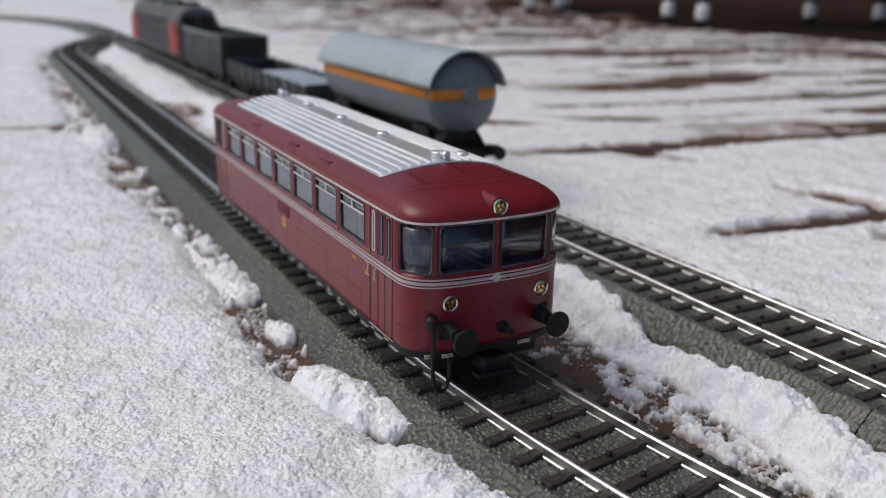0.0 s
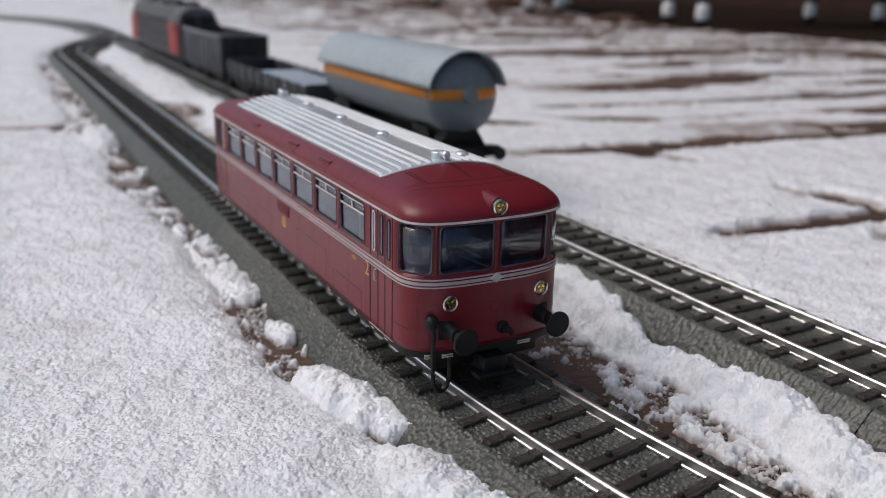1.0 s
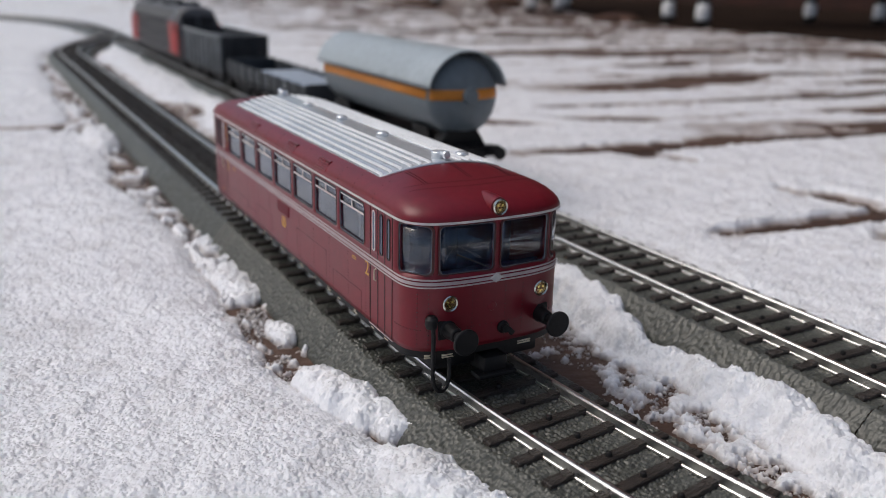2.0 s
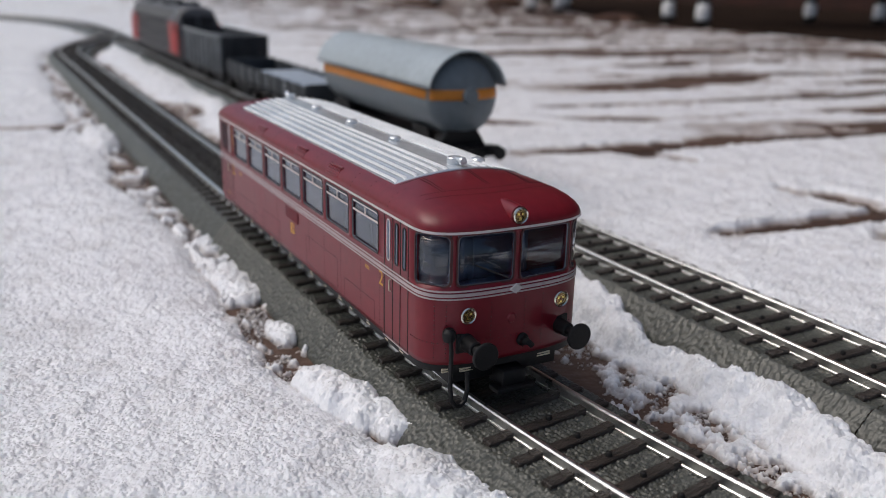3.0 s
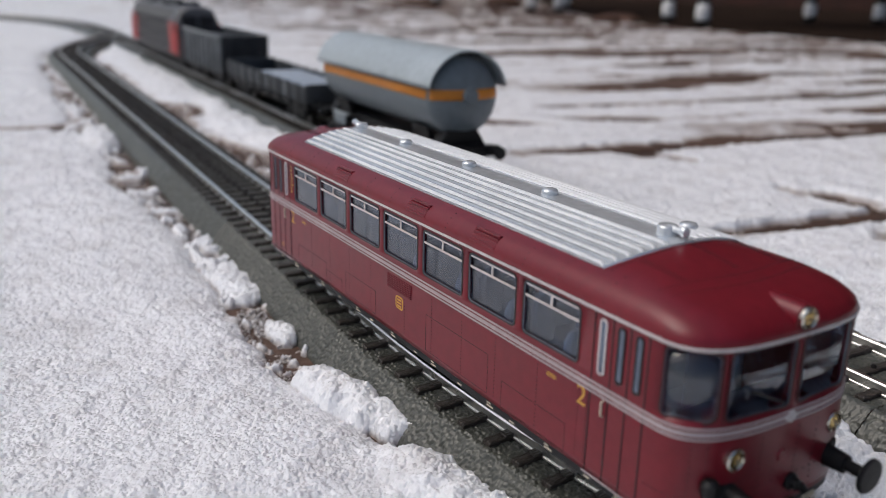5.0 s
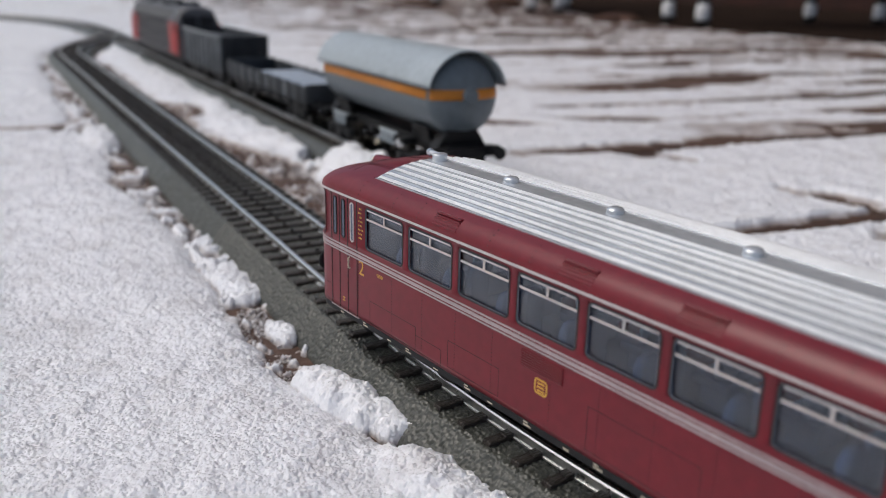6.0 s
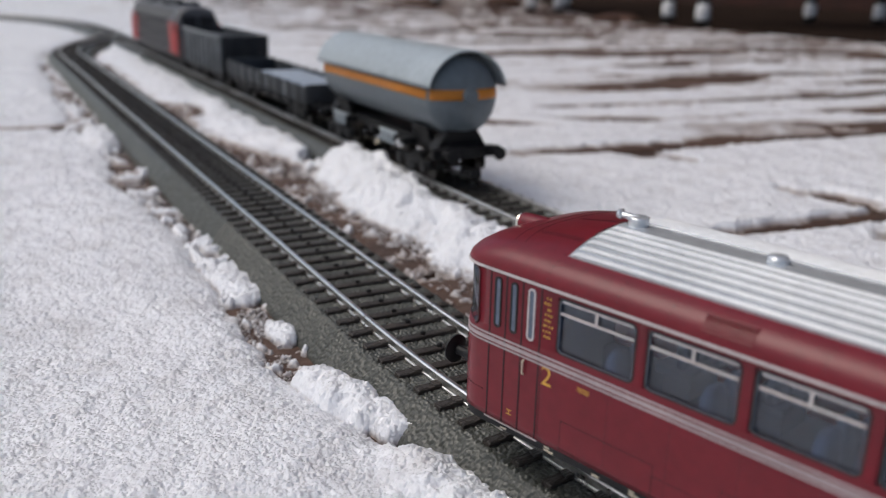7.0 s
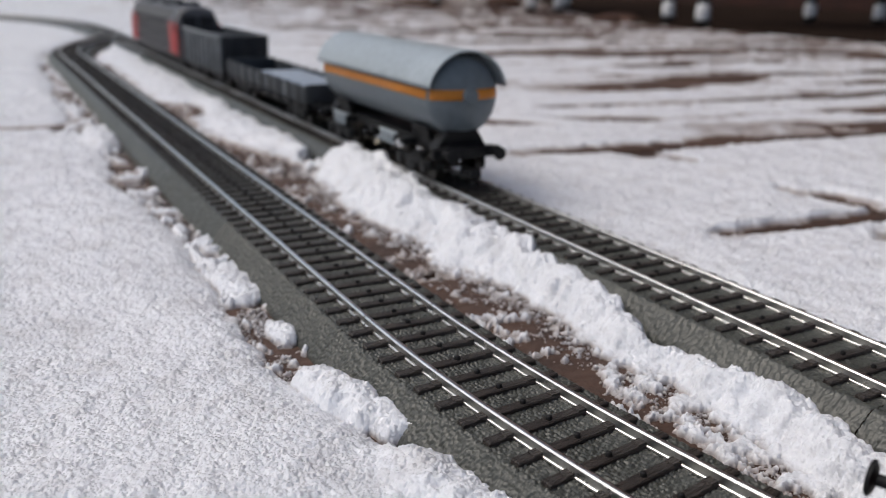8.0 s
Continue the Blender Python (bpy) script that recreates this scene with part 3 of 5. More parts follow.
def track_piece(line, q0, q1, near, base):
    """One piece of moulded track between two lengths of a line."""
    mid = (q0 + q1) / 2
    x, y, _ = on_line(line, mid)
    t = thing("track_piece", "grey moulded ballast track piece with bright nickel rails on paving", "track", Matrix.Translation((x, y, 0)), group=base)
    step = near or (0.0012 if q1 > -0.35 else 0.004)
    nq = max(12, int((q1 - q0) / step))
    nv = int(0.043 / near) if near else (48 if q1 > -0.35 else 20)
    q = np.linspace(q0 + 0.0001, q1 - 0.0001, nq)
    if near and near < 0.0003:
        cut = 0.118 if q0 >= 0 else -0.10
        fine, coarse = int(abs(cut) / near), 160
        q = np.concatenate([np.linspace(q0 + 0.0001, cut, fine if q0 >= 0 else coarse), np.linspace(cut, q1 - 0.0001, coarse if q0 >= 0 else fine)[1:]])
    v = np.linspace(-BED_HALF, BED_HALF, nv)
    cen = np.array([line(a) for a in q])
    S = cen[:, 0:1] - v[None, :] * np.sin(cen[:, 2:3])
    V = cen[:, 1:2] + v[None, :] * np.cos(cen[:, 2:3])
    X, Y = JX + S * DX + V * NX, JY + S * DY + V * NY
    zb = bed_profile(v)
    arc_v = np.concatenate([[0], np.cumsum(np.hypot(np.diff(v), np.diff(zb)))])
    slope = np.gradient(zb, v)
    nz = 1 / np.hypot(1, slope)
    nv_out = -slope * nz
    A, Q = np.broadcast_to(arc_v[None, :], X.shape), np.broadcast_to(q[:, None], X.shape)
    inner = np.clip((BED_HALF - np.abs(v)) / 0.001, 0, 1)[None, :]
    c1 = cells(Q / GRIT + 0.5 * np.floor(A / GRIT % 2), A / GRIT, 3, 0.62)
    lift = inner * (np.sqrt(np.clip(1 - (c1 / 0.52) ** 2, 0, 1)) * 0.00042 + (fbm(Q, A, 0.0035, 3, 5) - 0.5) * 0.0003)
    Z = zb[None, :] + lift * nz[None, :]
    out = lift * nv_out[None, :]
    S, V = S - out * np.sin(cen[:, 2:3]), V + out * np.cos(cen[:, 2:3])
    X, Y = JX + S * DX + V * NX, JY + S * DY + V * NY
    Z[:, 0] = Z[:, -1] = -0.002
    ob = new("ballast_bed", grid_mesh("ballast_bed", X - x, Y - y, Z, BEDM))
    ob.parent = t
    nr = max(2, int((q1 - q0) / 0.004))
    for sgn in (-1, 1):
        bm = bmesh.new()
        rings = []
        for k in range(nr + 1):
            a = q0 + 0.0002 + (q1 - q0 - 0.0004) * k / nr
            rings.append([(*(Vector(on_line(line, a, sgn * 0.00875 + c[0] * MM, c[1] * MM)) - Vector((x, y, 0)))[:],) for c in RAIL_SECTION])
        loft(bm, rings)
        part("rail", bm, RAILM, t, scale=1.0, angle=18)
    n = max(1, round((q1 - q0) / PIECE * TIES_A_PIECE))
    for k in range(n):
        a = q0 + (q1 - q0) * (k + 0.5) / n
        s, v0, th = line(a)
        px, py, _ = on_line(line, a)
        m = Matrix.Translation((px - x, py - y, 0.0078)) @ pose(0, 0, 0, 0, 0, math.degrees(JTH + th))
        tie = new("tie", TIE_ME)
        tie.parent, tie.matrix_basis = t, m
        st = new("contact_stud", STUD_ME)
        st.parent, st.matrix_basis = t, m @ Matrix.Translation((0, 0, 0.0005))
    return t


def build_tracks():
    track_piece(near_line, 0, PIECE, 0.00021, "near track pieces")
    for k in range(1, 6):
        track_piece(near_line, -k * PIECE, -(k - 1) * PIECE, 0.00023 if k == 1 else 0, "near track pieces")
    track_piece(near_line, -1.0995, -5 * PIECE, 0, "near track pieces")
    off = 0.1883 * 0.42
    for k in range(-1, 10):
        track_piece(far_line, off - (k + 1) * PIECE, off - k * PIECE, 0.0003 if k in (-1, 0) else 0, "far track pieces")


build_tracks()

# ---- the rail bus: modelled about its middle, x forward, z above the rail head, in millimetres ----
HALF_W, HALF_L, CORNER = 17.2, 74.3, 65.0
WIN_LO, WIN_HI = 23.4, 31.9
SKIRT = 8.0
NOSE_LO, NOSE_HI = 22.9, 32.35
SIDE_WINDOWS = [51.9 - 15.04 * k for k in range(7)]      # front edge of each window
WIN_LEN = 13.2


def end_curve(t, hw=HALF_W, hl=HALF_L, c=CORNER, n=3.2):
    """The rounded nose in plan, t from -1 (right corner) to 1 (left corner)."""
    a = t * math.pi / 2
    ca, sa = abs(math.cos(a)), abs(math.sin(a))
    k = (ca**n + sa**n) ** (-1 / n)
    return c + (hl - c) * ca * k, math.copysign(hw * sa * k, t)


def t_for_v(v):
    lo, hi = 0.0, 1.0
    for _ in range(40):
        m = (lo + hi) / 2
        if end_curve(m)[1] < abs(v):
            lo = m
        else:
            hi = m
    return math.copysign(lo, v)


T_CORNER_A, T_CORNER_B, T_MID_A, T_MID_B = t_for_v(17.12), t_for_v(12.75), t_for_v(11.8), t_for_v(0.65)


def perimeter(hw=HALF_W, hl=HALF_L, off=0.0, c=CORNER, side_cuts=True):
    """Points round the plan with window edges among them, and a tag for each stretch."""
    nose = []
    ts = [-1, -T_CORNER_A] + [-T_CORNER_A + (T_CORNER_A - T_CORNER_B) * k / 5 for k in range(1, 6)]
    ts += [-T_MID_A] + [-T_MID_A + (T_MID_A - T_MID_B) * k / 5 for k in range(1, 6)]
    ts = ts + [-a for a in reversed(ts)]
    for t in ts:
        nose.append(end_curve(t, hw + off, hl + off, c))
    n = len(nose)
    tags = ["wall", *["nose"] * 5, "wall", *["nose"] * 5, "wall", *["nose"] * 5, "wall", *["nose"] * 5, "wall"]
    pts, tg = list(nose), list(tags)
    sides = []
    for k in range(7):
        sides += [(SIDE_WINDOWS[k], "glass"), (SIDE_WINDOWS[k] - WIN_LEN, "wall")]
    pts_left = [(a * c / CORNER, hw + off) for a, _ in sides]
    tg += ["wall"] + [b for _, b in sides]
    pts += pts_left
    rear = [(-a, -b) for a, b in nose]
    pts += rear
    tg += tags
    right = [(-a * c / CORNER, -hw - off) for a, _ in sides]
    tg += ["wall"] + [b for _, b in sides]
    pts += right
    return pts, tg


def strip(name, parent, mat, lo, hi, off, thick, label=""):
    """A band that runs round the body."""
    bm = bmesh.new()
    a, _ = perimeter(off=off)
    b, _ = perimeter(off=off + thick)
    rings = [[(*p, lo) for p in a], [(*p, lo) for p in b], [(*p, hi) for p in b], [(*p, hi) for p in a], [(*p, lo) for p in a]]
    loft(bm, rings, caps=False)
    bmesh.ops.remove_doubles(bm, verts=bm.verts, dist=1e-4)
    return part(name, bm, mat, parent, label)


def ring_on(bm, place, w, h, r, wide, lift, n=4):
    """A raised rounded frame; place(a, b, out) puts its flat outline on a surface."""
    out, inn = rounded(w + wide, h + wide, r + wide / 2, n), rounded(w - wide, h - wide, max(r - wide / 2, 0.1), n)
    loft(bm, [[place(*p, 0) for p in out], [place(*p, lift) for p in out], [place(*p, lift) for p in inn], [place(*p, 0) for p in inn]], caps=False)


def nose_place(t_mid, half_t, z_mid, w, off, end=1):
    def place(a, b, lift):
        x, y = end_curve(t_mid + half_t * 2 * a / w, HALF_W + off + lift, HALF_L + off + lift)
        return (x * end, y * end, z_mid + b)
    return place


def roof_z(v):
    a = abs(v)
    return 39.2 - (a / 13.6) ** 2 * 2.3


ROOF_RINGS = [(17.35, 74.4, 65.0, 32.8), (17.35, 74.4, 65.0, 33.3), (17.2, 74.1, 64.6, 34.0), (16.8, 73.3, 63.5, 34.8), (16.1, 72.1, 62, 35.6), (15.1, 70.4, 60, 36.3), (13.6, 68.0, 57.5, 36.95), (11.5, 64.8, 55.5, 37.6), (9, 61.2, 54, 38.2), (6, 57.6, 52.5, 38.75), (3, 54.6, 51.5, 39.1), (0.3, 53, 51, 39.2)]


def lamp(bm_to, parent, x, y, z, r, name, end):
    """A headlamp: ring, golden reflector and lens."""
    bm = bmesh.new()
    lathe(bm, [(-1.6, r * 0.9), (0.0, r * 1.02), (0.55, r * 1.05), (0.75, r * 0.92), (0.6, r * 0.78), (-0.2, r * 0.72)], (x, y, z), (x + end, y, z), 22)
    head = part(name, bm, CHROME, parent, "round nickel-rimmed headlamp")
    bm = bmesh.new()
    lathe(bm, [(-0.3, r * 0.1), (-0.25, r * 0.3), (0.05, r * 0.62), (0.35, r * 0.76)], (x, y, z), (x + end, y, z), 14)
    part("reflector", bm, LAMPBOWL, head, "dark polished lamp bowl")
    bm = bmesh.new()
    for k in range(3):
        a = k * math.tau / 3 + 0.5
        box(bm, x + 0.1 * end - 0.1, x + 0.1 * end + 0.3, y + 0.35 * r * math.cos(a) - 0.22, y + 0.35 * r * math.cos(a) + 0.22, z + 0.35 * r * math.sin(a) - 0.22, z + 0.35 * r * math.sin(a) + 0.22)
    part("lamp_insert", bm, BRASS, head, "golden lamp insert")
    bm = bmesh.new()
    lathe(bm, [(0.35, r * 0.76), (0.6, r * 0.6), (0.75, r * 0.3), (0.8, 0.02)], (x, y, z), (x + end, y, z), 16)
    part("lens", bm, LENS, head).visible_shadow = False
    return head


def buffer(parent, x, y, z, end):
    bm = bmesh.new()
    lathe(bm, [(-0.5, 1.9), (0.3, 1.9), (0.5, 1.55), (3.4, 1.35), (3.6, 1.1)], (x, y, z), (x + end, y, z), 18)
    box(bm, x - 0.4 if end > 0 else x - 0.2, x + 0.2 if end > 0 else x + 0.4, y - 2.1, y + 2.1, z - 1.9, z + 1.9, 0.2)
    b = part("buffer", bm, BLACK, parent, "black sprung buffer")
    bm = bmesh.new()
    lathe(bm, [(3.4, 0.85), (6.0, 0.9), (6.3, 2.0), (6.6, 2.55), (6.95, 2.55), (7.15, 2.35), (7.25, 0.2)], (x, y, z), (x + end, y, z), 24)
    part("buffer_head", bm, BLACK, b)


def wheel_pair(parent, x, r=5.0):
    w = new("wheelset")
    w.parent = parent
    w.location = Vector((x, 0, r)) * MM
    for sgn in (-1, 1):
        bm = bmesh.new()
        y = sgn * 7.2
        lathe(bm, [(0, 0.3), (0, 5.6), (0.8, 5.6), (0.85, 5.1), (2.6, 4.95), (2.6, 4.2), (2.2, 4.1), (2.2, 1.2), (2.9, 1.0), (2.9, 0.3)], (0, y, 0), (0, y + sgn, 0), 28)
        for k in range(5):
            a = k * math.tau / 5
            cyl(bm, (2.6 * math.cos(a), y + sgn * 1.9, 2.6 * math.sin(a)), (2.6 * math.cos(a), y + sgn * 2.35, 2.6 * math.sin(a)), 0.55, n=8)
        part("wheel", bm, WHEELM, w)
    bm = bmesh.new()
    cyl(bm, (0, -9, 0), (0, 9, 0), 1.0, n=12)
    part("axle", bm, WHEELM, w)
    return w


def build_bus():
    bus = thing("rail_bus", "crimson model rail bus with ribbed silver roof on the near track", "rail bus", Matrix())
    # body shell with real openings
    pts, tg = perimeter()
    bm = bmesh.new()
    levels = [SKIRT, 9.0, 12.0, 20.0, NOSE_LO, WIN_LO, WIN_HI, NOSE_HI, 33.0]
    vs = [[bm.verts.new((*p, z)) for p in pts] for z in levels]
    n = len(pts)
    for k in range(len(levels) - 1):
        for i in range(n):
            if (levels[k] == WIN_LO and tg[i] == "glass") or (NOSE_LO <= levels[k] < NOSE_HI and tg[i] == "nose"):
                continue
            j = (i + 1) % n
            bm.faces.new((vs[k][i], vs[k][j], vs[k + 1][j], vs[k + 1][i]))
    body = part("body", bm, RED, bus, "glossy crimson car body")
    so = body.modifiers.new("wall", "SOLIDIFY")
    so.thickness, so.offset = 0.9 * MM, -1
    # roof
    bm = bmesh.new()
    loft(bm, [[(*p, z) for p in perimeter(hw, hl, 0, c)[0]] for hw, hl, c, z in ROOF_RINGS], caps=False)
    dome_tree = BVHTree.FromBMesh(bm)
    part("roof", bm, RED, bus, "domed crimson roof edge and ends", angle=60)
    # ribbed silver roof panel
    ribs = [s * a for s in (-1, 1) for a in (3.4, 5.4, 7.4, 9.4, 11.4, 13.2)]
    for r in sorted(ribs):
        bm = bmesh.new()
        e0, e1 = 0.004 * r * r - 53.6, 53.4 - 0.011 * r * r
        rr = []
        for x0, f in ((e0, 0.0), (e0 + 0.8, 1.0), (-25, 1.0), (0, 1.0), (25, 1.0), (e1 - 0.8, 1.0), (e1, 0.0)):
            rr.append([(x0, r + a, roof_z(r) + 0.1 + (0.16 + b) * f) for a, b in ((-0.44, 0), (-0.38, 0.22), (-0.2, 0.36), (0.2, 0.36), (0.38, 0.22), (0.44, 0))])
        loft(bm, rr)
        part("roof_rib", bm, SILVER_RIB, bus)
    vv = [(-13.8, -0.3), (-13.8, 0.05)] + [(-13.4 + 0.67 * k, 0) for k in range(41)] + [(13.8, 0.05), (13.8, -0.3)]
    rings = []
    for x0 in (-54.2, -53.8, -53.0, -30, -10, 10, 30, 52.8, 53.6, 54.0):
        bow = -0.011 if x0 > 50 else 0.004 if x0 < -50 else 0.0
        rings.append([(x0 + bow * v * v, v, roof_z(v) + 0.22 + (h if -53.5 < x0 < 53.2 else 0) - (0.25 if x0 in (-54.2, 54.0) else 0)) for v, h in vv])
    bm = bmesh.new()
    loft(bm, rings, closed=False)
    panel = part("roof_panel", bm, SILVER, bus, "silver painted ribbed roof walkway", angle=20)
    sp = panel.modifiers.new("sheet", "SOLIDIFY")
    sp.thickness, sp.offset = 0.3 * MM, -1
    # roof fittings: exhaust stacks and vents
    for x, kind in ((49.5, "stack"), (-51.5, "stack"), (22, "vent"), (-3.5, "vent"), (-29, "vent"), (47.5, "cap")):
        bm = bmesh.new()
        if kind == "stack":
            lathe(bm, [(-1, 1.55), (1.3, 1.55), (1.5, 1.4), (1.55, 0.2)], (x, 0.4, 39.3), (x, 0.4, 40), 20)
            cyl(bm, (x, 0.4, 40.4), (x + math.copysign(3.4, x), 0.4, 40.5), 0.55, n=10)
            lathe(bm, [(0, 0.5), (0.4, 0.9), (0.9, 0.75), (1.0, 0.1)], (x + math.copysign(2.8, x), 0.4, 40.5), (x + math.copysign(4, x), 0.4, 40.5), 12)
            part("exhaust_stack", bm, SILVER, bus, "grey roof exhaust stack with side nozzle")
        else:
            y = 0.2 if kind == "vent" else 7.0
            lathe(bm, [(-0.6, 1.45), (0.4, 1.45), (0.7, 1.2), (0.85, 0.7), (0.9, 0.05)], (x, y, roof_z(y) + 0.4), (x, y, 45), 20)
            part("roof_vent", bm, SILVER, bus)
    # side louvre boxes on the roof shoulder
    for sgn in (-1, 1):
        for x in (-26, 5.5, 27):
            bm = bmesh.new()
            for k in range(5):
                box(bm, x - 3.4, x + 3.4, sgn * (16.92 - 0.28 * k) - 0.35, sgn * (16.92 - 0.28 * k) + 0.35, 34.0 + 0.45 * k, 34.3 + 0.45 * k, 0.06, 1)
            part("roof_louvre", bm, RED, bus)
    # bands
    strip("eave_trim", bus, TRIM, 32.55, 32.95, 0.02, 0.28, "thin silver eave line")
    for lo, hi in ((20.45, 20.72), (21.0, 21.6), (21.9, 22.2)):
        strip("waist_band", bus, BAND, lo, hi, 0.0, 0.12, "silver waist line")
    strip("sole_bar", bus, BLACK, 6.6, SKIRT, -0.7, 0.5, "black lower frame")
    # side windows
    for sgn in (-1, 1):
        for x in SIDE_WINDOWS:
            xc, zc = x - WIN_LEN / 2, (WIN_LO + WIN_HI) / 2
            h = WIN_HI - WIN_LO

            def place(a, b, lift, xc=xc, zc=zc, sgn=sgn):
                return (xc + a, sgn * (HALF_W - 0.15 + lift), zc + b)
            bm = bmesh.new()
            ring_on(bm, place, WIN_LEN - 0.1, h - 0.1, 0.9, 0.26, 0.22)
            fr = part("window_frame", bm, RUBBER, bus, "dark rounded window gasket")
            bm = bmesh.new()
            ring_on(bm, place, WIN_LEN - 0.5, h - 0.5, 0.75, 0.12, 0.2)
            part("glazing_rim", bm, RIM, fr)
            bm = bmesh.new()
            box(bm, xc - WIN_LEN / 2 + 0.4, xc + WIN_LEN / 2 - 0.4, sgn * 17.12 - 0.1, sgn * 17.12 + 0.1, zc + 1.75, zc + 2.1)
            box(bm, xc - 0.2, xc + 0.2, sgn * 17.12 - 0.1, sgn * 17.12 + 0.1, zc + 2.0, zc + h / 2 - 0.4)
            box(bm, xc - WIN_LEN / 2 + 0.6, xc + WIN_LEN / 2 - 0.6, sgn * 17.12 - 0.1, sgn * 17.12 + 0.1, WIN_HI - 0.62, WIN_HI - 0.34)
            part("sash", bm, TRIM, fr, "silver printed sash")
            bm = bmesh.new()
            box(bm, xc - WIN_LEN / 2 + 0.05, xc + WIN_LEN / 2 - 0.05, sgn * 16.8 - 0.08, sgn * 16.8 + 0.08, WIN_LO + 0.05, WIN_HI - 0.05)
            part("pane", bm, PANE, fr).visible_shadow = False
    # nose windows
    zc, h = (NOSE_LO + NOSE_HI) / 2, NOSE_HI - NOSE_LO
    for end in (-1, 1):
        for ta, tb in ((-T_CORNER_A, -T_CORNER_B), (-T_MID_A, -T_MID_B), (T_MID_B, T_MID_A), (T_CORNER_B, T_CORNER_A)):
            a, b = Vector(end_curve(ta)), Vector(end_curve(tb))
            w = (b - a).length * 1.03
            tm, ht = (ta + tb) / 2, abs(tb - ta) / 2
            # raised ring in darkened crimson draws the shadow line round the pane
            bm = bmesh.new()
            ring_on(bm, nose_place(tm, ht, zc, w, -0.1, end), w, h, 1.1, 0.32, 0.2, 7)
            fr = part("nose_window_frame", bm, RED_SHADE, bus, "rounded windscreen surround, painted dark as a shadow line")
            bm = bmesh.new()
            ring_on(bm, nose_place(tm, ht, zc, w, -0.25, end), w - 0.45, h - 0.45, 0.9, 0.16, 0.2, 7)
            part("glazing_rim", bm, RIM, fr, "smoky moulded glazing rim")
            bm = bmesh.new()
            rows = []
            for z in (zc - h / 2, zc + h / 2):
                rows.append([(x * end, y * end, z) for x, y in (end_curve(tm - ht + 2 * ht * k / 8, HALF_W - 0.4, HALF_L - 0.4) for k in range(9))])
            loft(bm, rows, closed=False)
            gp = part("pane", bm, PANE, fr)
            gp.visible_shadow = False
            sg = gp.modifiers.new("sheet", "SOLIDIFY")
            sg.thickness = 0.15 * MM
    # doors: dark gaps, slit windows, handles
    for sgn in (-1, 1):
        for end in (-1, 1):
            bm = bmesh.new()
            for x in (54.8, 58.4, 61.7, 65.0):
                box(bm, end * x - 0.13, end * x + 0.13, sgn * 17.05, sgn * 17.26, SKIRT, 32.4)
            part("door_gap", bm, RED_DARK, bus, "narrow dark gaps of the folding door")
            bm = bmesh.new()
            box(bm, end * 54.3 if end > 0 else end * 65.4, end * 65.4 if end > 0 else end * 54.3, sgn * 17.0, sgn * 17.35, 7.75, 7.92)
            part("door_step", bm, BAND, bus, "pale line under the door")
            for x, frame_mat in ((56.6, TRIM), (60.1, RUBBER), (63.4, RUBBER)):
                def place(a, b, lift, x=x, end=end, sgn=sgn):
                    return (end * x + a, sgn * (HALF_W + lift), 27.7 + b)
                bm = bmesh.new()
                ring_on(bm, place, 1.15, 7.9, 0.5, 0.3, 0.16)
                fr = part("door_window", bm, frame_mat, bus, "narrow slit window of the door")
                bm = bmesh.new()
                box(bm, end * x - 0.45, end * x + 0.45, sgn * 17.15, sgn * 17.24, 24.0, 31.4)
                part("pane", bm, INNER, fr)
            bm = bmesh.new()
            tube(bm, [(end * 57.6, sgn * 17.25, 20.2), (end * 57.6, sgn * 17.6, 20.0), (end * 57.6, sgn * 17.6, 18.0), (end * 57.6, sgn * 17.25, 17.8)], 0.16, 6)
            part("door_handle", bm, CREAM, bus)
            # class figure, data panel, small plates
            two = letters("2", 4.4)
            for v in two.verts:
                v.co = Vector((end * 53.1 + v.co.x * -sgn, sgn * (17.24 + v.co.z), 18.9 + v.co.y))
            part("class_figure", two, YELLOW, bus, "yellow figure 2", smooth=False)
            bm = bmesh.new()
            if end < 0:
                for k in range(8):
                    wl = (1.0, 1.9, 0.7, 1.5, 1.6, 2.0, 1.9, 1.6)[k]
                    x0 = end * 53.3 - wl / 2
                    for i in range(max(2, int(wl / 0.5))):
                        box(bm, x0 + 0.5 * i, x0 + 0.5 * i + 0.2 + 0.1 * ((i + k) % 3), sgn * 17.2, sgn * 17.23, 30.95 - 0.85 * k, 31.3 - 0.85 * k)
            ring_on(bm, lambda a, b, lift, sgn=sgn, end=end: (end * 46.3 + a, sgn * (17.2 + lift), 19.2 + b), 2.0, 0.55, 0.15, 0.12, 0.03)
            for i in range(4):
                box(bm, end * 46.3 - 0.75 + 0.4 * i, end * 46.3 - 0.5 + 0.4 * i, sgn * 17.2, sgn * 17.225, 19.08, 19.32)
            if end < 0:
                for k in range(2):
                    box(bm, end * 60.2 - 0.5, end * 60.2 + 0.5, sgn * 17.2, sgn * 17.225, 9.9 + 0.7 * k, 10.08 + 0.7 * k)
                box(bm, end * 60.2 - 0.1, end * 60.2 + 0.1, sgn * 17.2, sgn * 17.225, 10.0, 10.7)
            part("data_lettering", bm, YELLOW, bus, "rows of small yellow print")
        bm = bmesh.new()
        ring_on(bm, lambda a, b, lift, sgn=sgn: (a, sgn * (17.2 + lift), 14.9 + b), 2.6, 2.3, 0.5, 0.35, 0.04)
        for k in (-1, 0, 1):
            box(bm, -0.8, 0.8, sgn * 17.2, sgn * 17.24, 14.65 + k * 0.62, 15.0 + k * 0.62)
        part("emblem_plate", bm, YELLOW, bus, "small yellow emblem")
        bm = bmesh.new()
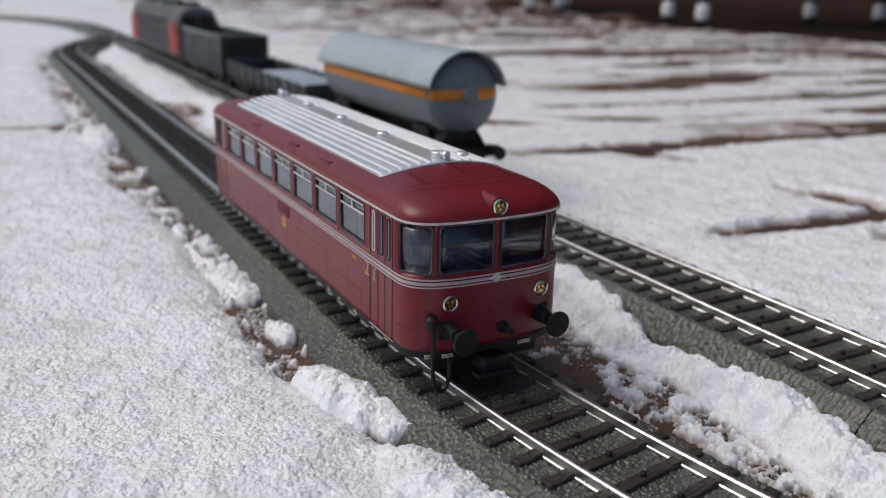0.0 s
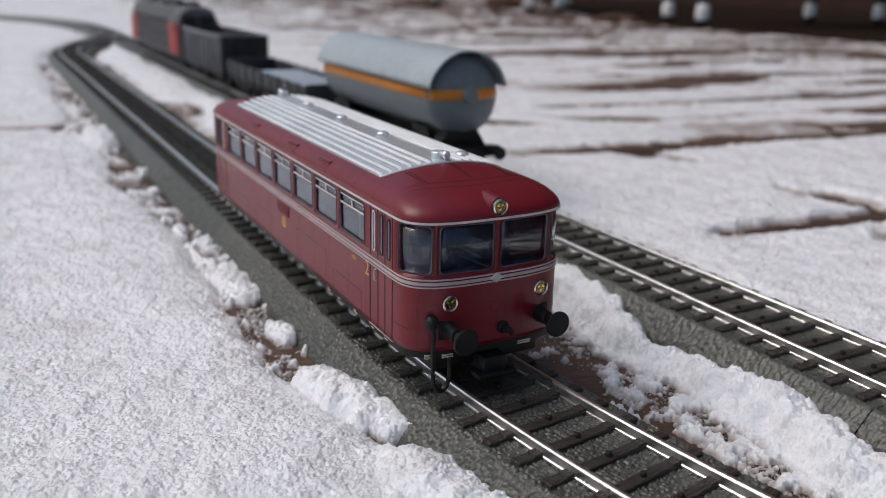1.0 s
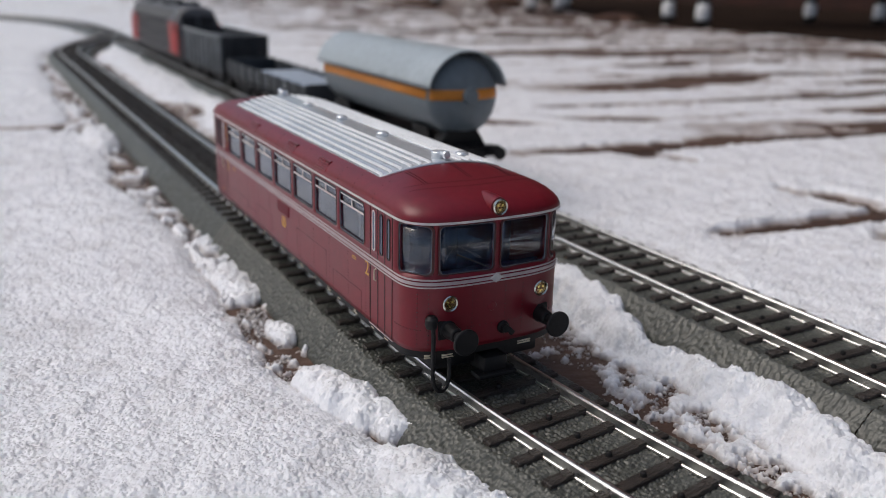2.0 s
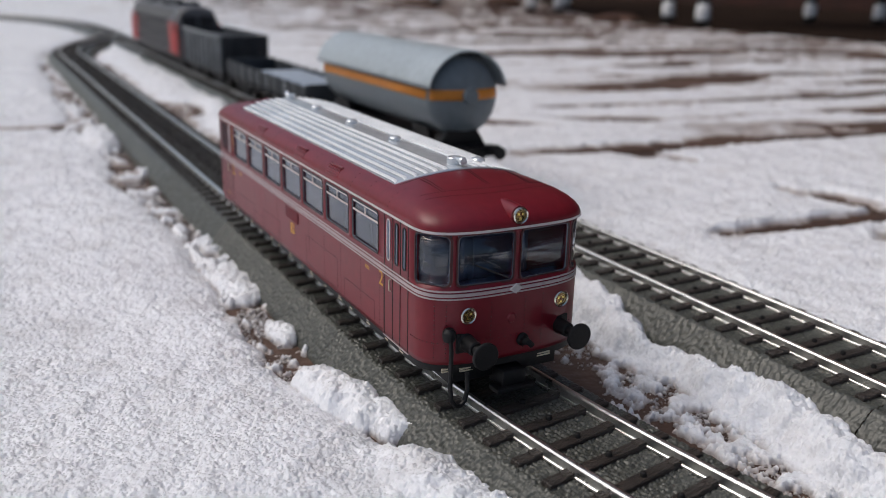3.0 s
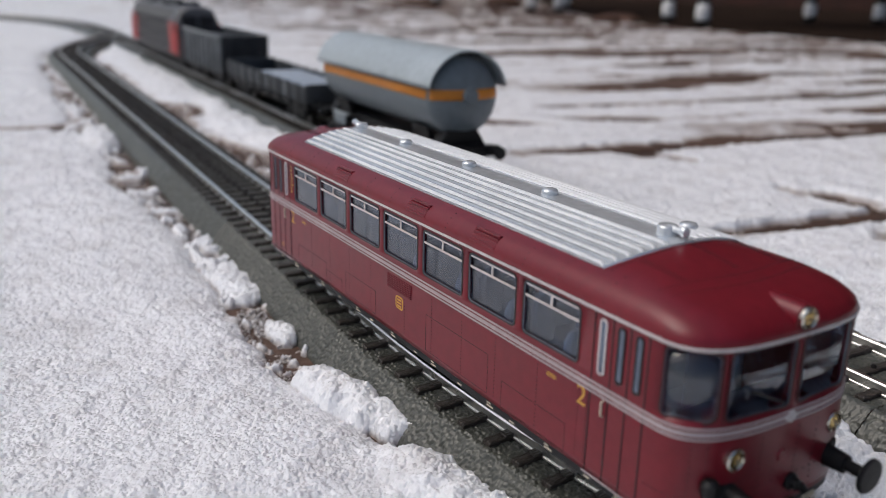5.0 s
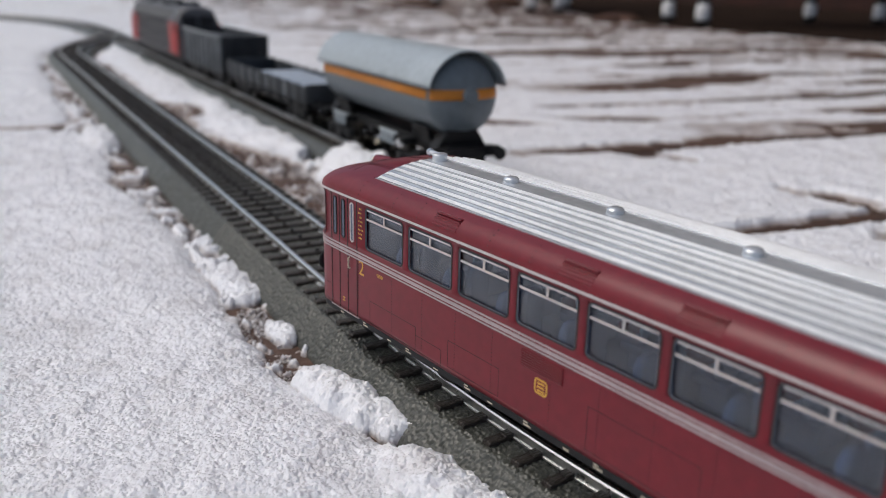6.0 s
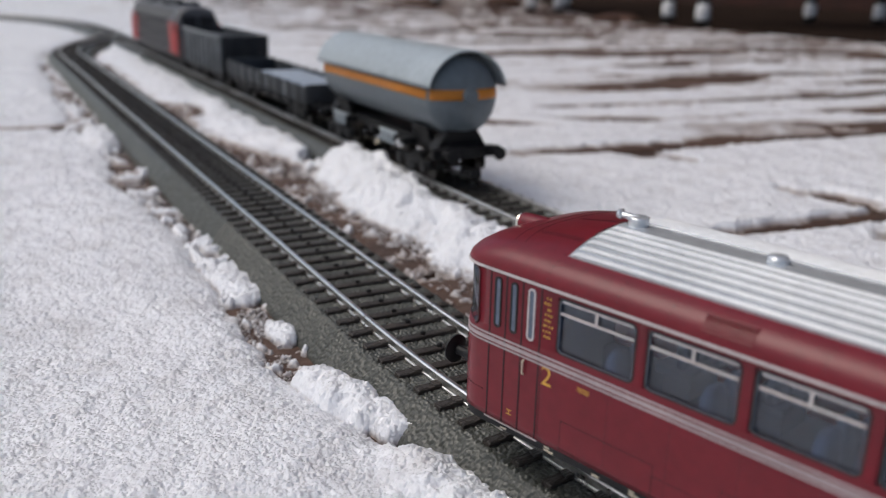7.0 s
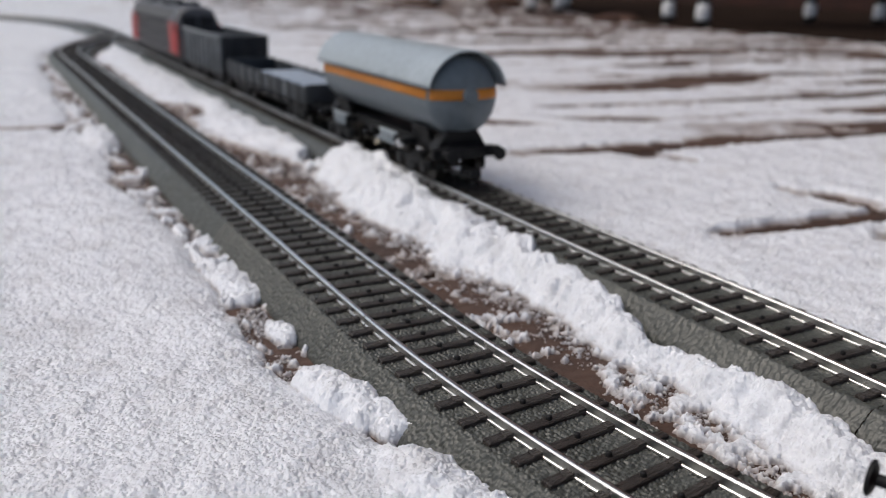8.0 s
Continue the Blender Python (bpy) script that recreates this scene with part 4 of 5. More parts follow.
        for k in range(7):
            box(bm, -4.6, 4.6, sgn * 17.15, sgn * 17.34, 17.0 + 0.42 * k, 17.2 + 0.42 * k, 0.05, 1)
        part("engine_louvre", bm, RED, bus)
        # access hatches and panel seams
        bm = bmesh.new()
        for x0, x1, z0, z1 in ((34, 50, 8.4, 13), (-50, -34, 8.4, 13), (-34, -26, 8.4, 11.4), (10, 30, 9, 16), (-24, -10, 9, 14)):
            for a, b, c, e in ((x0, x1, z0, z0 + 0.09), (x0, x1, z1, z1 + 0.09), (x0, x0 + 0.09, z0, z1), (x1, x1 + 0.09, z0, z1)):
                box(bm, a, b, sgn * 17.14, sgn * 17.225, c, e)
        part("hatch_seams", bm, RED_DARK, bus)
        bm = bmesh.new()
        for k in range(16):
            x = -62 + 8.2 * k + (k % 3) * 0.9
            box(bm, x, x + 1.3 + 0.5 * (k % 2), sgn * 16.98, sgn * 17.04, 6.85, 7.12)
            if k % 2:
                box(bm, x, x + 1.0, sgn * 16.98, sgn * 17.04, 7.35, 7.6)
        part("frame_lettering", bm, CREAM, bus, "tiny pale data print")
    # nose furniture at both ends
    for end in (-1, 1):
        hl = end_curve(0)[0]
        bm = bmesh.new()
        lathe(bm, [(-5.5, 1.7), (-1.5, 1.8), (0.0, 1.7)], (end * 74.2, 0, 35.0), (end * 76, 0, 34.95), 22)
        part("lamp_housing", bm, RED, bus)
        lamp(None, bus, end * 74.3, 0.0, 35.0, 1.5, "headlamp", end)
        for y in (-9.6 * end - 0.0, 10.6 * end):
            y = y * end
            xx = end_curve(t_for_v(y))[0]
            lamp(None, bus, end * (xx - 0.2), y, 17.4, 1.55, "headlamp", end)
            buffer(bus, end * (xx - 0.3), y, 12.1, end)
        bm = bmesh.new()
        lathe(bm, [(-0.5, 1.0), (0.2, 1.0), (0.45, 0.8), (0.5, 0.1)], (end * (hl - 0.2), -0.7, 15.7), (end * hl, -0.7, 15.7), 16)
        part("nose_plate", bm, RED, bus)
        bm = bmesh.new()
        lathe(bm, [(-0.5, 1.3), (0.6, 1.25), (0.8, 0.9), (1.6, 0.8), (1.7, 0.2)], (end * (hl - 0.2), 1.9, 11.0), (end * (hl + 1), 1.9, 11.0), 14)
        tube(bm, [(end * (hl + 0.8), 1.9, 11.0), (end * (hl + 1.4), 2.6, 10.7), (end * (hl + 1.5), 3.2, 10.0)], 0.6)
        part("coupling_socket", bm, BLACK, bus, "black cable socket")
        bm = bmesh.new()
        for y in (5.4, 6.8):
            cyl(bm, (end * (hl - 1), y, 10.8), (end * (hl - 0.2), y, 10.8), 0.45, n=10)
        part("hook_holes", bm, RED_DARK, bus)
        # hoses
        bm = bmesh.new()
        xh = end_curve(t_for_v(13))[0]
        path = [(end * (xh + 1.2 + dx), end * y, z) for dx, y, z in ((0, -13.2, 14.6), (0.6, -13.3, 11.5), (1.0, -13.5, 8.0), (1.3, -13.7, 4.5), (1.5, -13.5, 2.3), (1.6, -12.7, 1.0), (1.5, -11.6, 0.8), (1.3, -10.6, 1.6), (1.0, -10.0, 3.4), (0.4, -9.8, 6.6))]
        tube(bm, path, 0.42, 8)
        lathe(bm, [(0, 1.0), (0.8, 1.25), (1.8, 1.2), (2.4, 0.7)], (end * (xh + 0.7), end * -13.2, 13.0), (end * (xh + 0.7), end * -13.2, 16), 12)
        part("brake_hose", bm, BLACK, bus, "black hanging brake hose")
        # waist diamond
        bm = bmesh.new()
        d = [(hl + 0.12, -1.5, 21.3), (hl + 0.12, 0, 22.3), (hl + 0.12, 1.5, 21.3), (hl + 0.12, 0, 20.3)]
        loft(bm, [[(end * x, y, z) for x, y, z in d], [(end * (x + 0.2), y * 0.8, 21.3 + (z - 21.3) * 0.8) for x, y, z in d]])
        part("nose_emblem", bm, TRIM, bus, smooth=False)
        # end beam, coupling and snow guard
        bm = bmesh.new()
        box(bm, min(end * 62, end * 71.5), max(end * 62, end * 71.5), -12, 12, 3.2, 7.5, 0.6)
        box(bm, min(end * 70, end * 75.5), max(end * 70, end * 75.5), -2.6, 2.6, 2.0, 5.6, 0.5)
        box(bm, min(end * 73, end * 76.5), max(end * 73, end * 76.5), -4.2, 4.2, 1.6, 2.6, 0.3)
        part("coupling", bm, BLACK, bus)
        bm = bmesh.new()
        for y, w in ((-9.5, 2.6), (7.2, 3.0), (-13.2, 1.6)):
            xx = end_curve(t_for_v(y))[0] - 0.1
            box(bm, min(end * xx, end * (xx - 0.4)), max(end * xx, end * (xx - 0.4)), y - w / 2, y + w / 2, 6.5, 6.75)
            box(bm, min(end * xx, end * (xx - 0.4)), max(end * xx, end * (xx - 0.4)), y - w / 2, y + w / 2, 6.95, 7.2)
        part("end_lettering", bm, CREAM, bus)
        # wiper
        bm = bmesh.new()
        tube(bm, [(end * (hl - 0.1), end * -1.8, 23.6), (end * (hl - 0.1), end * -8.5, 26.8)], 0.14, 6)
        part("wiper", bm, DARKGREY, bus)
    # rivets in rows over the ends and shoulders, coloured dark for the shade round them
    bm = bmesh.new()

    def rivet(p, r=0.14):
        bmesh.ops.create_icosphere(bm, subdivisions=1, radius=r, matrix=Matrix.Translation(p))
    def on_roof(x, y):
        hit = dome_tree.ray_cast(Vector((x, y, 60)), Vector((0, 0, -1)))[0]
        if hit:
            rivet(hit, 0.15)
    for end in (-1, 1):
        for y in (-15.2, -13.4, -5.0, 2.2, 6.2):
            xx = end_curve(t_for_v(y))[0]
            for k in range(12):
                rivet((end * xx, y, 9.4 + k * 0.9))
        for k in range(40):
            x, y = end_curve(-0.92 + 1.84 * k / 39)
            rivet((end * x, y, 12.2))
        for x in (54.3,):
            for k in range(20):
                rivet((end * x, -17.2, 9 + k * 0.55))
                rivet((end * x, 17.2, 9 + k * 0.55))
        for y in (-9.6, -9.0, 0.2, 0.8, 9.0, 9.6):
            for k in range(15):
                on_roof(end * (54.6 + 0.55 * k), y)
        for k in range(45):
            y = -13.2 + 26.4 * k / 44
            on_roof(end * (54.4 - 0.008 * y * y), y)
            on_roof(end * (64.0 - 0.012 * y * y), y)
            on_roof(end * (66.2 - 0.012 * y * y), y)
    for sgn in (-1, 1):
        for x in (-54, -42, -34, -14, -4, 16, 38, 46, 56):
            for k in range(5):
                hw, _, _, z = ROOF_RINGS[2 + k % 5]
                rivet((x, sgn * hw, z))
        for x in (52.5, 43, 32, 22, 12, 2, -12, -22, -32, -42):
            for k in range(16):
                rivet((x, sgn * 17.2, 9.4 + k * 0.68), 0.12)
    riv = part("rivets", bm, RED_SHADE, bus)
    riv["kind"] = "stuff"
    # inside: floor, partition, seats
    bm = bmesh.new()
    box(bm, -70, 70, -15.8, 15.8, 10.0, 11.5)
    box(bm, 64.6, 65.0, -15.6, 15.6, 11.5, 20.5)
    box(bm, -65.0, -64.6, -15.6, 15.6, 11.5, 20.5)
    box(bm, 53.5, 54.0, 3, 15.9, 11.5, 33)
    box(bm, -54.0, -53.5, -15.9, -3, 11.5, 33)
    box(bm, -60, 60, -15.9, 15.9, 35.2, 35.6)
    inner = part("interior", bm, INNER, bus, "dark blue-grey interior")
    bm = bmesh.new()
    for k in range(7):
        x = 45 - 15 * k
        for y in (-9.5, 9.5):
            box(bm, x - 3.4, x + 3.4, y - 5.6, y + 5.6, 15.0, 16.8, 0.5)
            for dy in (-2.7, 2.7):
                loft(bm, [[(x + 0.8 + a * w * 0.45, y + dy + b * w, z) for a, b in rounded(2.0, 2.0, 0.7, 2)] for z, w in ((16.0, 2.3), (21.5, 2.5), (23.6, 2.3), (24.9, 1.6), (25.3, 0.8))])
            box(bm, x - 2.5, x + 2.5, y - 4, y + 4, 11.4, 15.2)
    part("seats", bm, SEAT, inner, "blue moulded seats")
    bm = bmesh.new()
    box(bm, -60, 60, -9.5, 9.5, 4.2, 10.2, 0.8)
    for x in (-34.5, 34.5):
        for sgn in (-1, 1):
            box(bm, x - 6, x + 6, sgn * 11.6 - 1.2, sgn * 11.6 + 1.2, 3.4, 8.6, 0.5)
    for x in (-12, 4, 18):
        box(bm, x - 4, x + 4, -12.8, 12.8, 4.2, 8.6, 0.8)
    part("underframe", bm, BLACK, bus)
    wheels = [wheel_pair(bus, x) for x in (-34.5, 34.5)]
    return bus, wheels


BUS, BUS_WHEELS = build_bus()

# ---- the standing goods train on the far track (x forward towards the near end, millimetres) ----


def bogie(parent, x, wheel_r=5.3, half=11.5, bar=None):
    b = new("bogie")
    b.parent = parent
    b.location = Vector((x, 0, 0)) * MM
    bm = bmesh.new()
    for sgn in (-1, 1):
        box(bm, -half - 3, half + 3, sgn * 11.6 - 0.9, sgn * 11.6 + 0.9, 5.0, 8.2, 0.5)
        box(bm, -3.5, 3.5, sgn * 12.2 - 0.9, sgn * 12.2 + 0.9, 2.6, 6.0, 0.5)
        for a in (-half + 1, half - 1):
            box(bm, a - 2.3, a + 2.3, sgn * 12.4 - 1.0, sgn * 12.4 + 1.0, 3.2, 7.6, 0.5)
    box(bm, -4, 4, -11, 11, 5.5, 9.5, 0.5)
    part("bogie_frame", bm, BLACK, b)
    for a in (-half + 1, half - 1):
        bm = bmesh.new()
        for sgn in (-1, 1):
            y = sgn * 7.2
            lathe(bm, [(0, 0.3), (0, wheel_r + 0.6), (0.8, wheel_r + 0.6), (0.85, wheel_r), (2.6, wheel_r - 0.1), (2.6, 0.3)], (a, y, wheel_r), (a, y + sgn, wheel_r), 22)
        cyl(bm, (a, -9, wheel_r), (a, 9, wheel_r), 1.0, n=10)
        part("wheelset", bm, WHEELM, b)
    return b


def wagon_ends(parent, x0, x1, z=12.3):
    for x, end in ((x0, -1), (x1, 1)):
        for y in (-10, 10):
            buffer(parent, x - end * 6.0, y, z, end)
        bm = bmesh.new()
        box(bm, min(x - end * 8, x + end * 1.0), max(x - end * 8, x + end * 1.0), -2.2, 2.2, 3.5, 6.5, 0.5)
        part("coupler", bm, BLACK, parent)


def far_pose(q):
    return Matrix.Translation((0, 0, 0)) @ frame_on(far_line, q)


def tank_wagon():
    """Grey gas tank wagon with a sun shield and an orange band."""
    mid = -0.1665
    t = thing("tank_wagon", "grey gas tank wagon with orange band standing on the far track", "tank wagon", far_pose(mid))
    L0, L1 = -54.0, 54.0
    zc, r, yc = 32.3, 15.0, 0.6
    bm = bmesh.new()
    prof = [(-5.2, 0.05), (-5.0, 4), (-4.4, 7.5), (-3.3, 10.6), (-1.6, 13.3), (0.2, 14.7), (1.4, r)]
    prof = [(L0 + a, b) for a, b in prof] + [(L0 + 30, r), (L0 + 54, r), (L0 + 80, r)] + [(L1 - a, b) for a, b in reversed(prof)]
    lathe(bm, prof, (0, yc, zc), (1, yc, zc), 56)
    part("tank", bm, TANKM, t, "grey cylindrical tank with domed ends")
    # orange band round the waist of the tank
    for sgn in (-1, 1):
        bm = bmesh.new()
        rings = []
        for k in range(5):
            a = radians(-2.5 + 13.5 * k / 4)
            rr = r + 0.12
            rings.append([(x, yc + sgn * rr * math.cos(a), zc + rr * math.sin(a)) for x in (L0 + 1.2, -20, 20, L1 - 1.2)])
        loft(bm, rings, closed=False)
        b = part("orange_band", bm, ORANGE, t, "painted orange band")
        b.modifiers.new("sheet", "SOLIDIFY").thickness = 0.15 * MM
    for end in (-1, 1):
        bm = bmesh.new()
        rows = []
        for zz in (-0.7, 0.6, 1.9, 3.2):
            row = []
            for k in range(-14, 15):
                y = k * 1.03
                rad = math.hypot(y, zz)
                dx = np.interp(rad, [0, 4, 7.5, 10.6, 13.3, 14.7, 15.0], [5.2, 5.0, 4.4, 3.3, 1.6, -0.2, -1.4])
                row.append((end * (54 + dx + 0.15), yc + y, zc + zz))
            rows.append(row)
        loft(bm, rows, closed=False)
        b = part("orange_band", bm, ORANGE, t, "painted orange band")
        b.modifiers.new("sheet", "SOLIDIFY").thickness = 0.15 * MM
        bm = bmesh.new()
        lathe(bm, [(4.0, 3.1), (6.4, 3.1), (6.8, 2.8), (6.9, 0.1)], (end * 54, yc, zc + 0.9), (end * 60, yc, zc + 0.9), 22)
        part("manhole", bm, TANKM, t)
    # sun shield: an arched sheet over the upper half, overhanging the ends
    bm = bmesh.new()
    rings = []
    for x in (L0 - 4.0, L0 - 3.8, -27, -26.7, 0, 0.3, 27, 27.3, L1 + 3.8, L1 + 4.0):
        rings.append([(x, yc + 17.0 * math.cos(radians(a)), zc + 0.4 + 17.0 * math.sin(radians(a)) + (0.15 if x in (-26.7, 0.3, 27.3) else 0)) for a in range(12, 169, 6)])
    loft(bm, rings, closed=False)
    sh = part("sun_shield", bm, SHIELDM, t, "pale grey arched sun shield")
    ss = sh.modifiers.new("sheet", "SOLIDIFY")
    ss.thickness, ss.offset = 0.7 * MM, -1
    # underframe
    bm = bmesh.new()
    box(bm, -59, 59, -8, 8, 10.2, 14.5, 0.5)
    for x in (-57, -30, 0, 30, 57):
        box(bm, x - 2, x + 2, -13.5, 13.5, 11.0, 13.8, 0.4)
    for x in (-40, 40):
        for sgn in (-1, 1):
            loft(bm, [[(x - 7, sgn * 6, 14), (x + 7, sgn * 6, 14), (x + 7, sgn * 9, 14), (x - 7, sgn * 9, 14)], [(x - 7, sgn * 9, 20), (x + 7, sgn * 9, 20), (x + 7, sgn * 11, 20.5), (x - 7, sgn * 11, 20.5)]])
    for end in (-1, 1):
        loft(bm, [[(end * 60, -14.5, 10), (end * 60, 14.5, 10), (end * 60, 14.5, 13.8), (end * 60, -14.5, 13.8)], [(end * 58, -14.5, 10), (end * 58, 14.5, 10), (end * 58, 14.5, 13.8), (end * 58, -14.5, 13.8)]])
        loft(bm, [[(end * 55, -11, 13), (end * 55, 11, 13), (end * 49, 11, 13), (end * 49, -11, 13)], [(end * 56, -6, 20), (end * 56, 6, 20), (end * 49, 6, 20), (end * 49, -6, 20)]])
    part("underframe", bm, BLACK, t)
    for x in (19, -33):
        bm = bmesh.new()
        box(bm, x - 8, x + 8, -14.8, -13.4, 14.5, 15.3, 0.2)
        for k in range(4):
            box(bm, x - 6 + 3.4 * k, x - 4.6 + 3.4 * k, -15.0, -14.0, 10.0, 14.6, 0.2)
        part("valve_step", bm, SHIELDM, t, "pale metal step and valve guard")
    bm = bmesh.new()
    cyl(bm, (8, -14.6, 8.5), (8, -13.6, 8.5), 1.1, n=10)
    part("brake_wheel", bm, CREAM, t)
    bogie(t, 38)
    bogie(t, -38)
    wagon_ends(t, -66, 66)


def low_wagon():
    """Dark low-sided wagon with a pale load."""
    L = 80.0
    t = thing("low_sided_wagon", "dark grey low-sided flat wagon with pale load on far track", "wagon", far_pose(-0.3165))
    bm = bmesh.new()
    box(bm, -L + 6, L - 6, -15.5, 15.5, 9.5, 14.0, 0.4)
    part("floor", bm, BLACK, t)
    for sgn in (-1, 1):
        bm = bmesh.new()
        box(bm, -L + 6, L - 6, sgn * 15.6 - 0.6, sgn * 15.6 + 0.6, 13.0, 21.5, 0.3)
        part("side_board", bm, GONDM, t)
        for k in range(9):
            x = -64 + 16 * k
            bm = bmesh.new()
            box(bm, x - 1.2, x + 1.2, sgn * 16.4 - 0.6, sgn * 16.4 + 0.6, 10, 22.2, 0.3)
            part("stake", bm, DARKGREY, t)
    for end in (-1, 1):
        bm = bmesh.new()
        box(bm, end * 74 - 0.7, end * 74 + 0.7, -15.4, 15.4, 13.0, 22.5, 0.3)
        part("end_board", bm, GONDM, t)
    for k, (x, w) in enumerate(((-52, 7), (-38, 4), (-22, 6), (-8, 3), (10, 5), (40, 8))):
        bm = bmesh.new()
        for i in range(3):
            box(bm, x, x + w * (1, 0.6, 0.8)[(i + k) % 3], -16.35, -16.15, 14.6 + 2.0 * i, 15.6 + 2.0 * i)
        part("side_lettering", bm, RIBM, t, "faded pale print")
    bm = bmesh.new()
    box(bm, -20, 66, -13.4, 13.4, 14.0, 20.2, 0.6)
    part("load", bm, LOADM, t, "pale blue-grey flat load")
    bogie(t, 50)
    bogie(t, -50)
    wagon_ends(t, -L, L)


def high_wagon():
    """Anthracite open wagon with ribbed high sides."""
    L = 58.0
    t = thing("open_wagon", "anthracite high-sided open goods wagon with vertical ribs", "wagon", far_pose(-0.4615))
    bm = bmesh.new()
    box(bm, -L + 2, L - 2, -15.5, 15.5, 9.0, 13.0, 0.4)
    part("floor", bm, BLACK, t)
    for sgn in (-1, 1):
        bm = bmesh.new()
        box(bm, -L + 2, L - 2, sgn * 15.2 - 0.5, sgn * 15.2 + 0.5, 12.0, 35.0, 0.3)
        part("side_wall", bm, GONDM, t)
        bm = bmesh.new()
        box(bm, -L + 2, L - 2, sgn * 15.7 - 1.0, sgn * 15.7 + 1.0, 33.5, 35.5, 0.3)
        part("top_rail", bm, RIBM, t, "worn pale top rail")
        for k in range(9):
            x = -52 + 13 * k
            bm = bmesh.new()
            box(bm, x - 1.3, x + 1.3, sgn * 16.2 - 0.7, sgn * 16.2 + 0.7, 10.5, 34.0, 0.3)
            part("rib", bm, RIBM, t)
    for end in (-1, 1):
        bm = bmesh.new()
        box(bm, end * 55.6 - 0.6, end * 55.6 + 0.6, -15.0, 15.0, 12.0, 35.0, 0.3)
        for y in (-9, 0, 9):
            box(bm, end * 56.4 - 0.6, end * 56.4 + 0.6, y - 1, y + 1, 10.0, 34.0, 0.3)
        part("end_wall", bm, GONDIN, t)
    bm = bmesh.new()
    box(bm, -54, 54, -14.5, 14.5, 13.0, 31.0, 0.8)
    part("load", bm, GONDIN, t, "dark heap of load")
    bogie(t, 34)
    bogie(t, -34)
    wagon_ends(t, -L - 4, L + 4)


def diesel_loco():
    """Grey and red diesel locomotive with rounded roof."""
    t = thing("diesel_locomotive", "dark grey diesel locomotive with red cab ends on far track", "locomotive", far_pose(-0.640))
    H = 108.0

    def section(x, hw, top, slope=0.0):
        pts = [(-hw, 11.5), (hw, 11.5), (hw, 34), (hw * 0.97, 38.5), (hw * 0.82, top - 3), (hw * 0.5, top - 0.8), (0, top), (-hw * 0.5, top - 0.8), (-hw * 0.82, top - 3), (-hw * 0.97, 38.5), (-hw, 34)]
        return [(x - slope * max(0, z - 27) * (1 if x > 0 else -1), y, z) for y, z in pts]
    bm = bmesh.new()
    loft(bm, [section(x, 17.0, 49.5) for x in (-H + 24, -40, 0, 40, H - 24)])
    part("body", bm, LOCOGREY, t, "dark grey loco body")
    for end in (-1, 1):
        bm = bmesh.new()
        loft(bm, [section(end * (H - 24), 17.02, 49.3), section(end * (H - 12), 17.0, 49.0), section(end * (H - 1.5), 16.2, 48.0, 0.42), section(end * H, 15.2, 47.0, 0.42)])
        cab = part("cab", bm, LOCOGREY, t, "grey and red cab end")
        bm = bmesh.new()
        box(bm, min(end * (H - 1), end * (H + 0.4)), max(end * (H - 1), end * (H + 0.4)), -14.6, 14.6, 12, 27.5, 0.3)
        part("front_panel", bm, LOCODARK, cab, "dark red lower front")
        for sgn in (-1, 1):
            bm = bmesh.new()
            box(bm, min(end * (H - 34), end * (H - 3)), max(end * (H - 34), end * (H - 3)), sgn * 17.0 - 0.25, sgn * 17.0 + 0.25, 12, 36, 0.15)
            part("side_panel", bm, LOCORED, cab, "bright red cab side")
            bm = bmesh.new()
            box(bm, end * (H - 16) - 4, end * (H - 16) + 4, sgn * 17.35 - 0.15, sgn * 17.35 + 0.15, 29, 35, 0.1)
            part("cab_window", bm, RUBBER, cab)
        bm = bmesh.new()
        for sgn in (-1, 1):
            loft(bm, [[(end * (H - 0.6), sgn * 1.2, 28.5), (end * (H - 0.6), sgn * 12.5, 28.5), (end * (H - 6.2), sgn * 12.0, 41.5), (end * (H - 6.2), sgn * 1.2, 41.5)], [(end * (H + 0.3), sgn * 1.2, 28.7), (end * (H + 0.3), sgn * 12.5, 28.7), (end * (H - 5.3), sgn * 12.0, 41.7), (end * (H - 5.3), sgn * 1.2, 41.7)]])
        part("windscreen", bm, BLACK, cab)
        for y in (-11, 11):
            bm = bmesh.new()
            lathe(bm, [(-1, 1.6), (0.5, 1.6), (0.7, 1.3), (0.8, 0.1)], (end * H, y, 17.5), (end * (H + 1), y, 17.5), 14)
            part("headlight", bm, CHROME, cab)
    for sgn in (-1, 1):
        for k in range(5):
            bm = bmesh.new()
            box(bm, -62 + 28 * k, -44 + 28 * k, sgn * 17.1 - 0.2, sgn * 17.1 + 0.2, 24, 33, 0.15)
            part("grille", bm, DARKGREY, t)
    bm = bmesh.new()
    box(bm, -H + 6, H - 6, -13, 13, 5, 11.6, 0.8)
    part("underframe", bm, BLACK, t)
    bm = bmesh.new()
    for x in (-40, -10, 20, 48):
        lathe(bm, [(-1, 6), (0.8, 6), (1.0, 5.2), (1.1, 0.2)], (x, 0, 49), (x, 0, 50), 20)
    part("roof_fan", bm, DARKGREY, t)
    bm = bmesh.new()
    for x0, x1, w, z in ((-82, -52, 9, 51.5), (-46, -22, 11, 50.8), (-14, 14, 8, 52.0), (24, 40, 11, 51.0), (52, 72, 9, 51.8)):
        box(bm, x0, x1, -w, w, 45, z, 1.0)
    part("roof_hatch", bm, DARKGREY, t, "dark roof hatches")
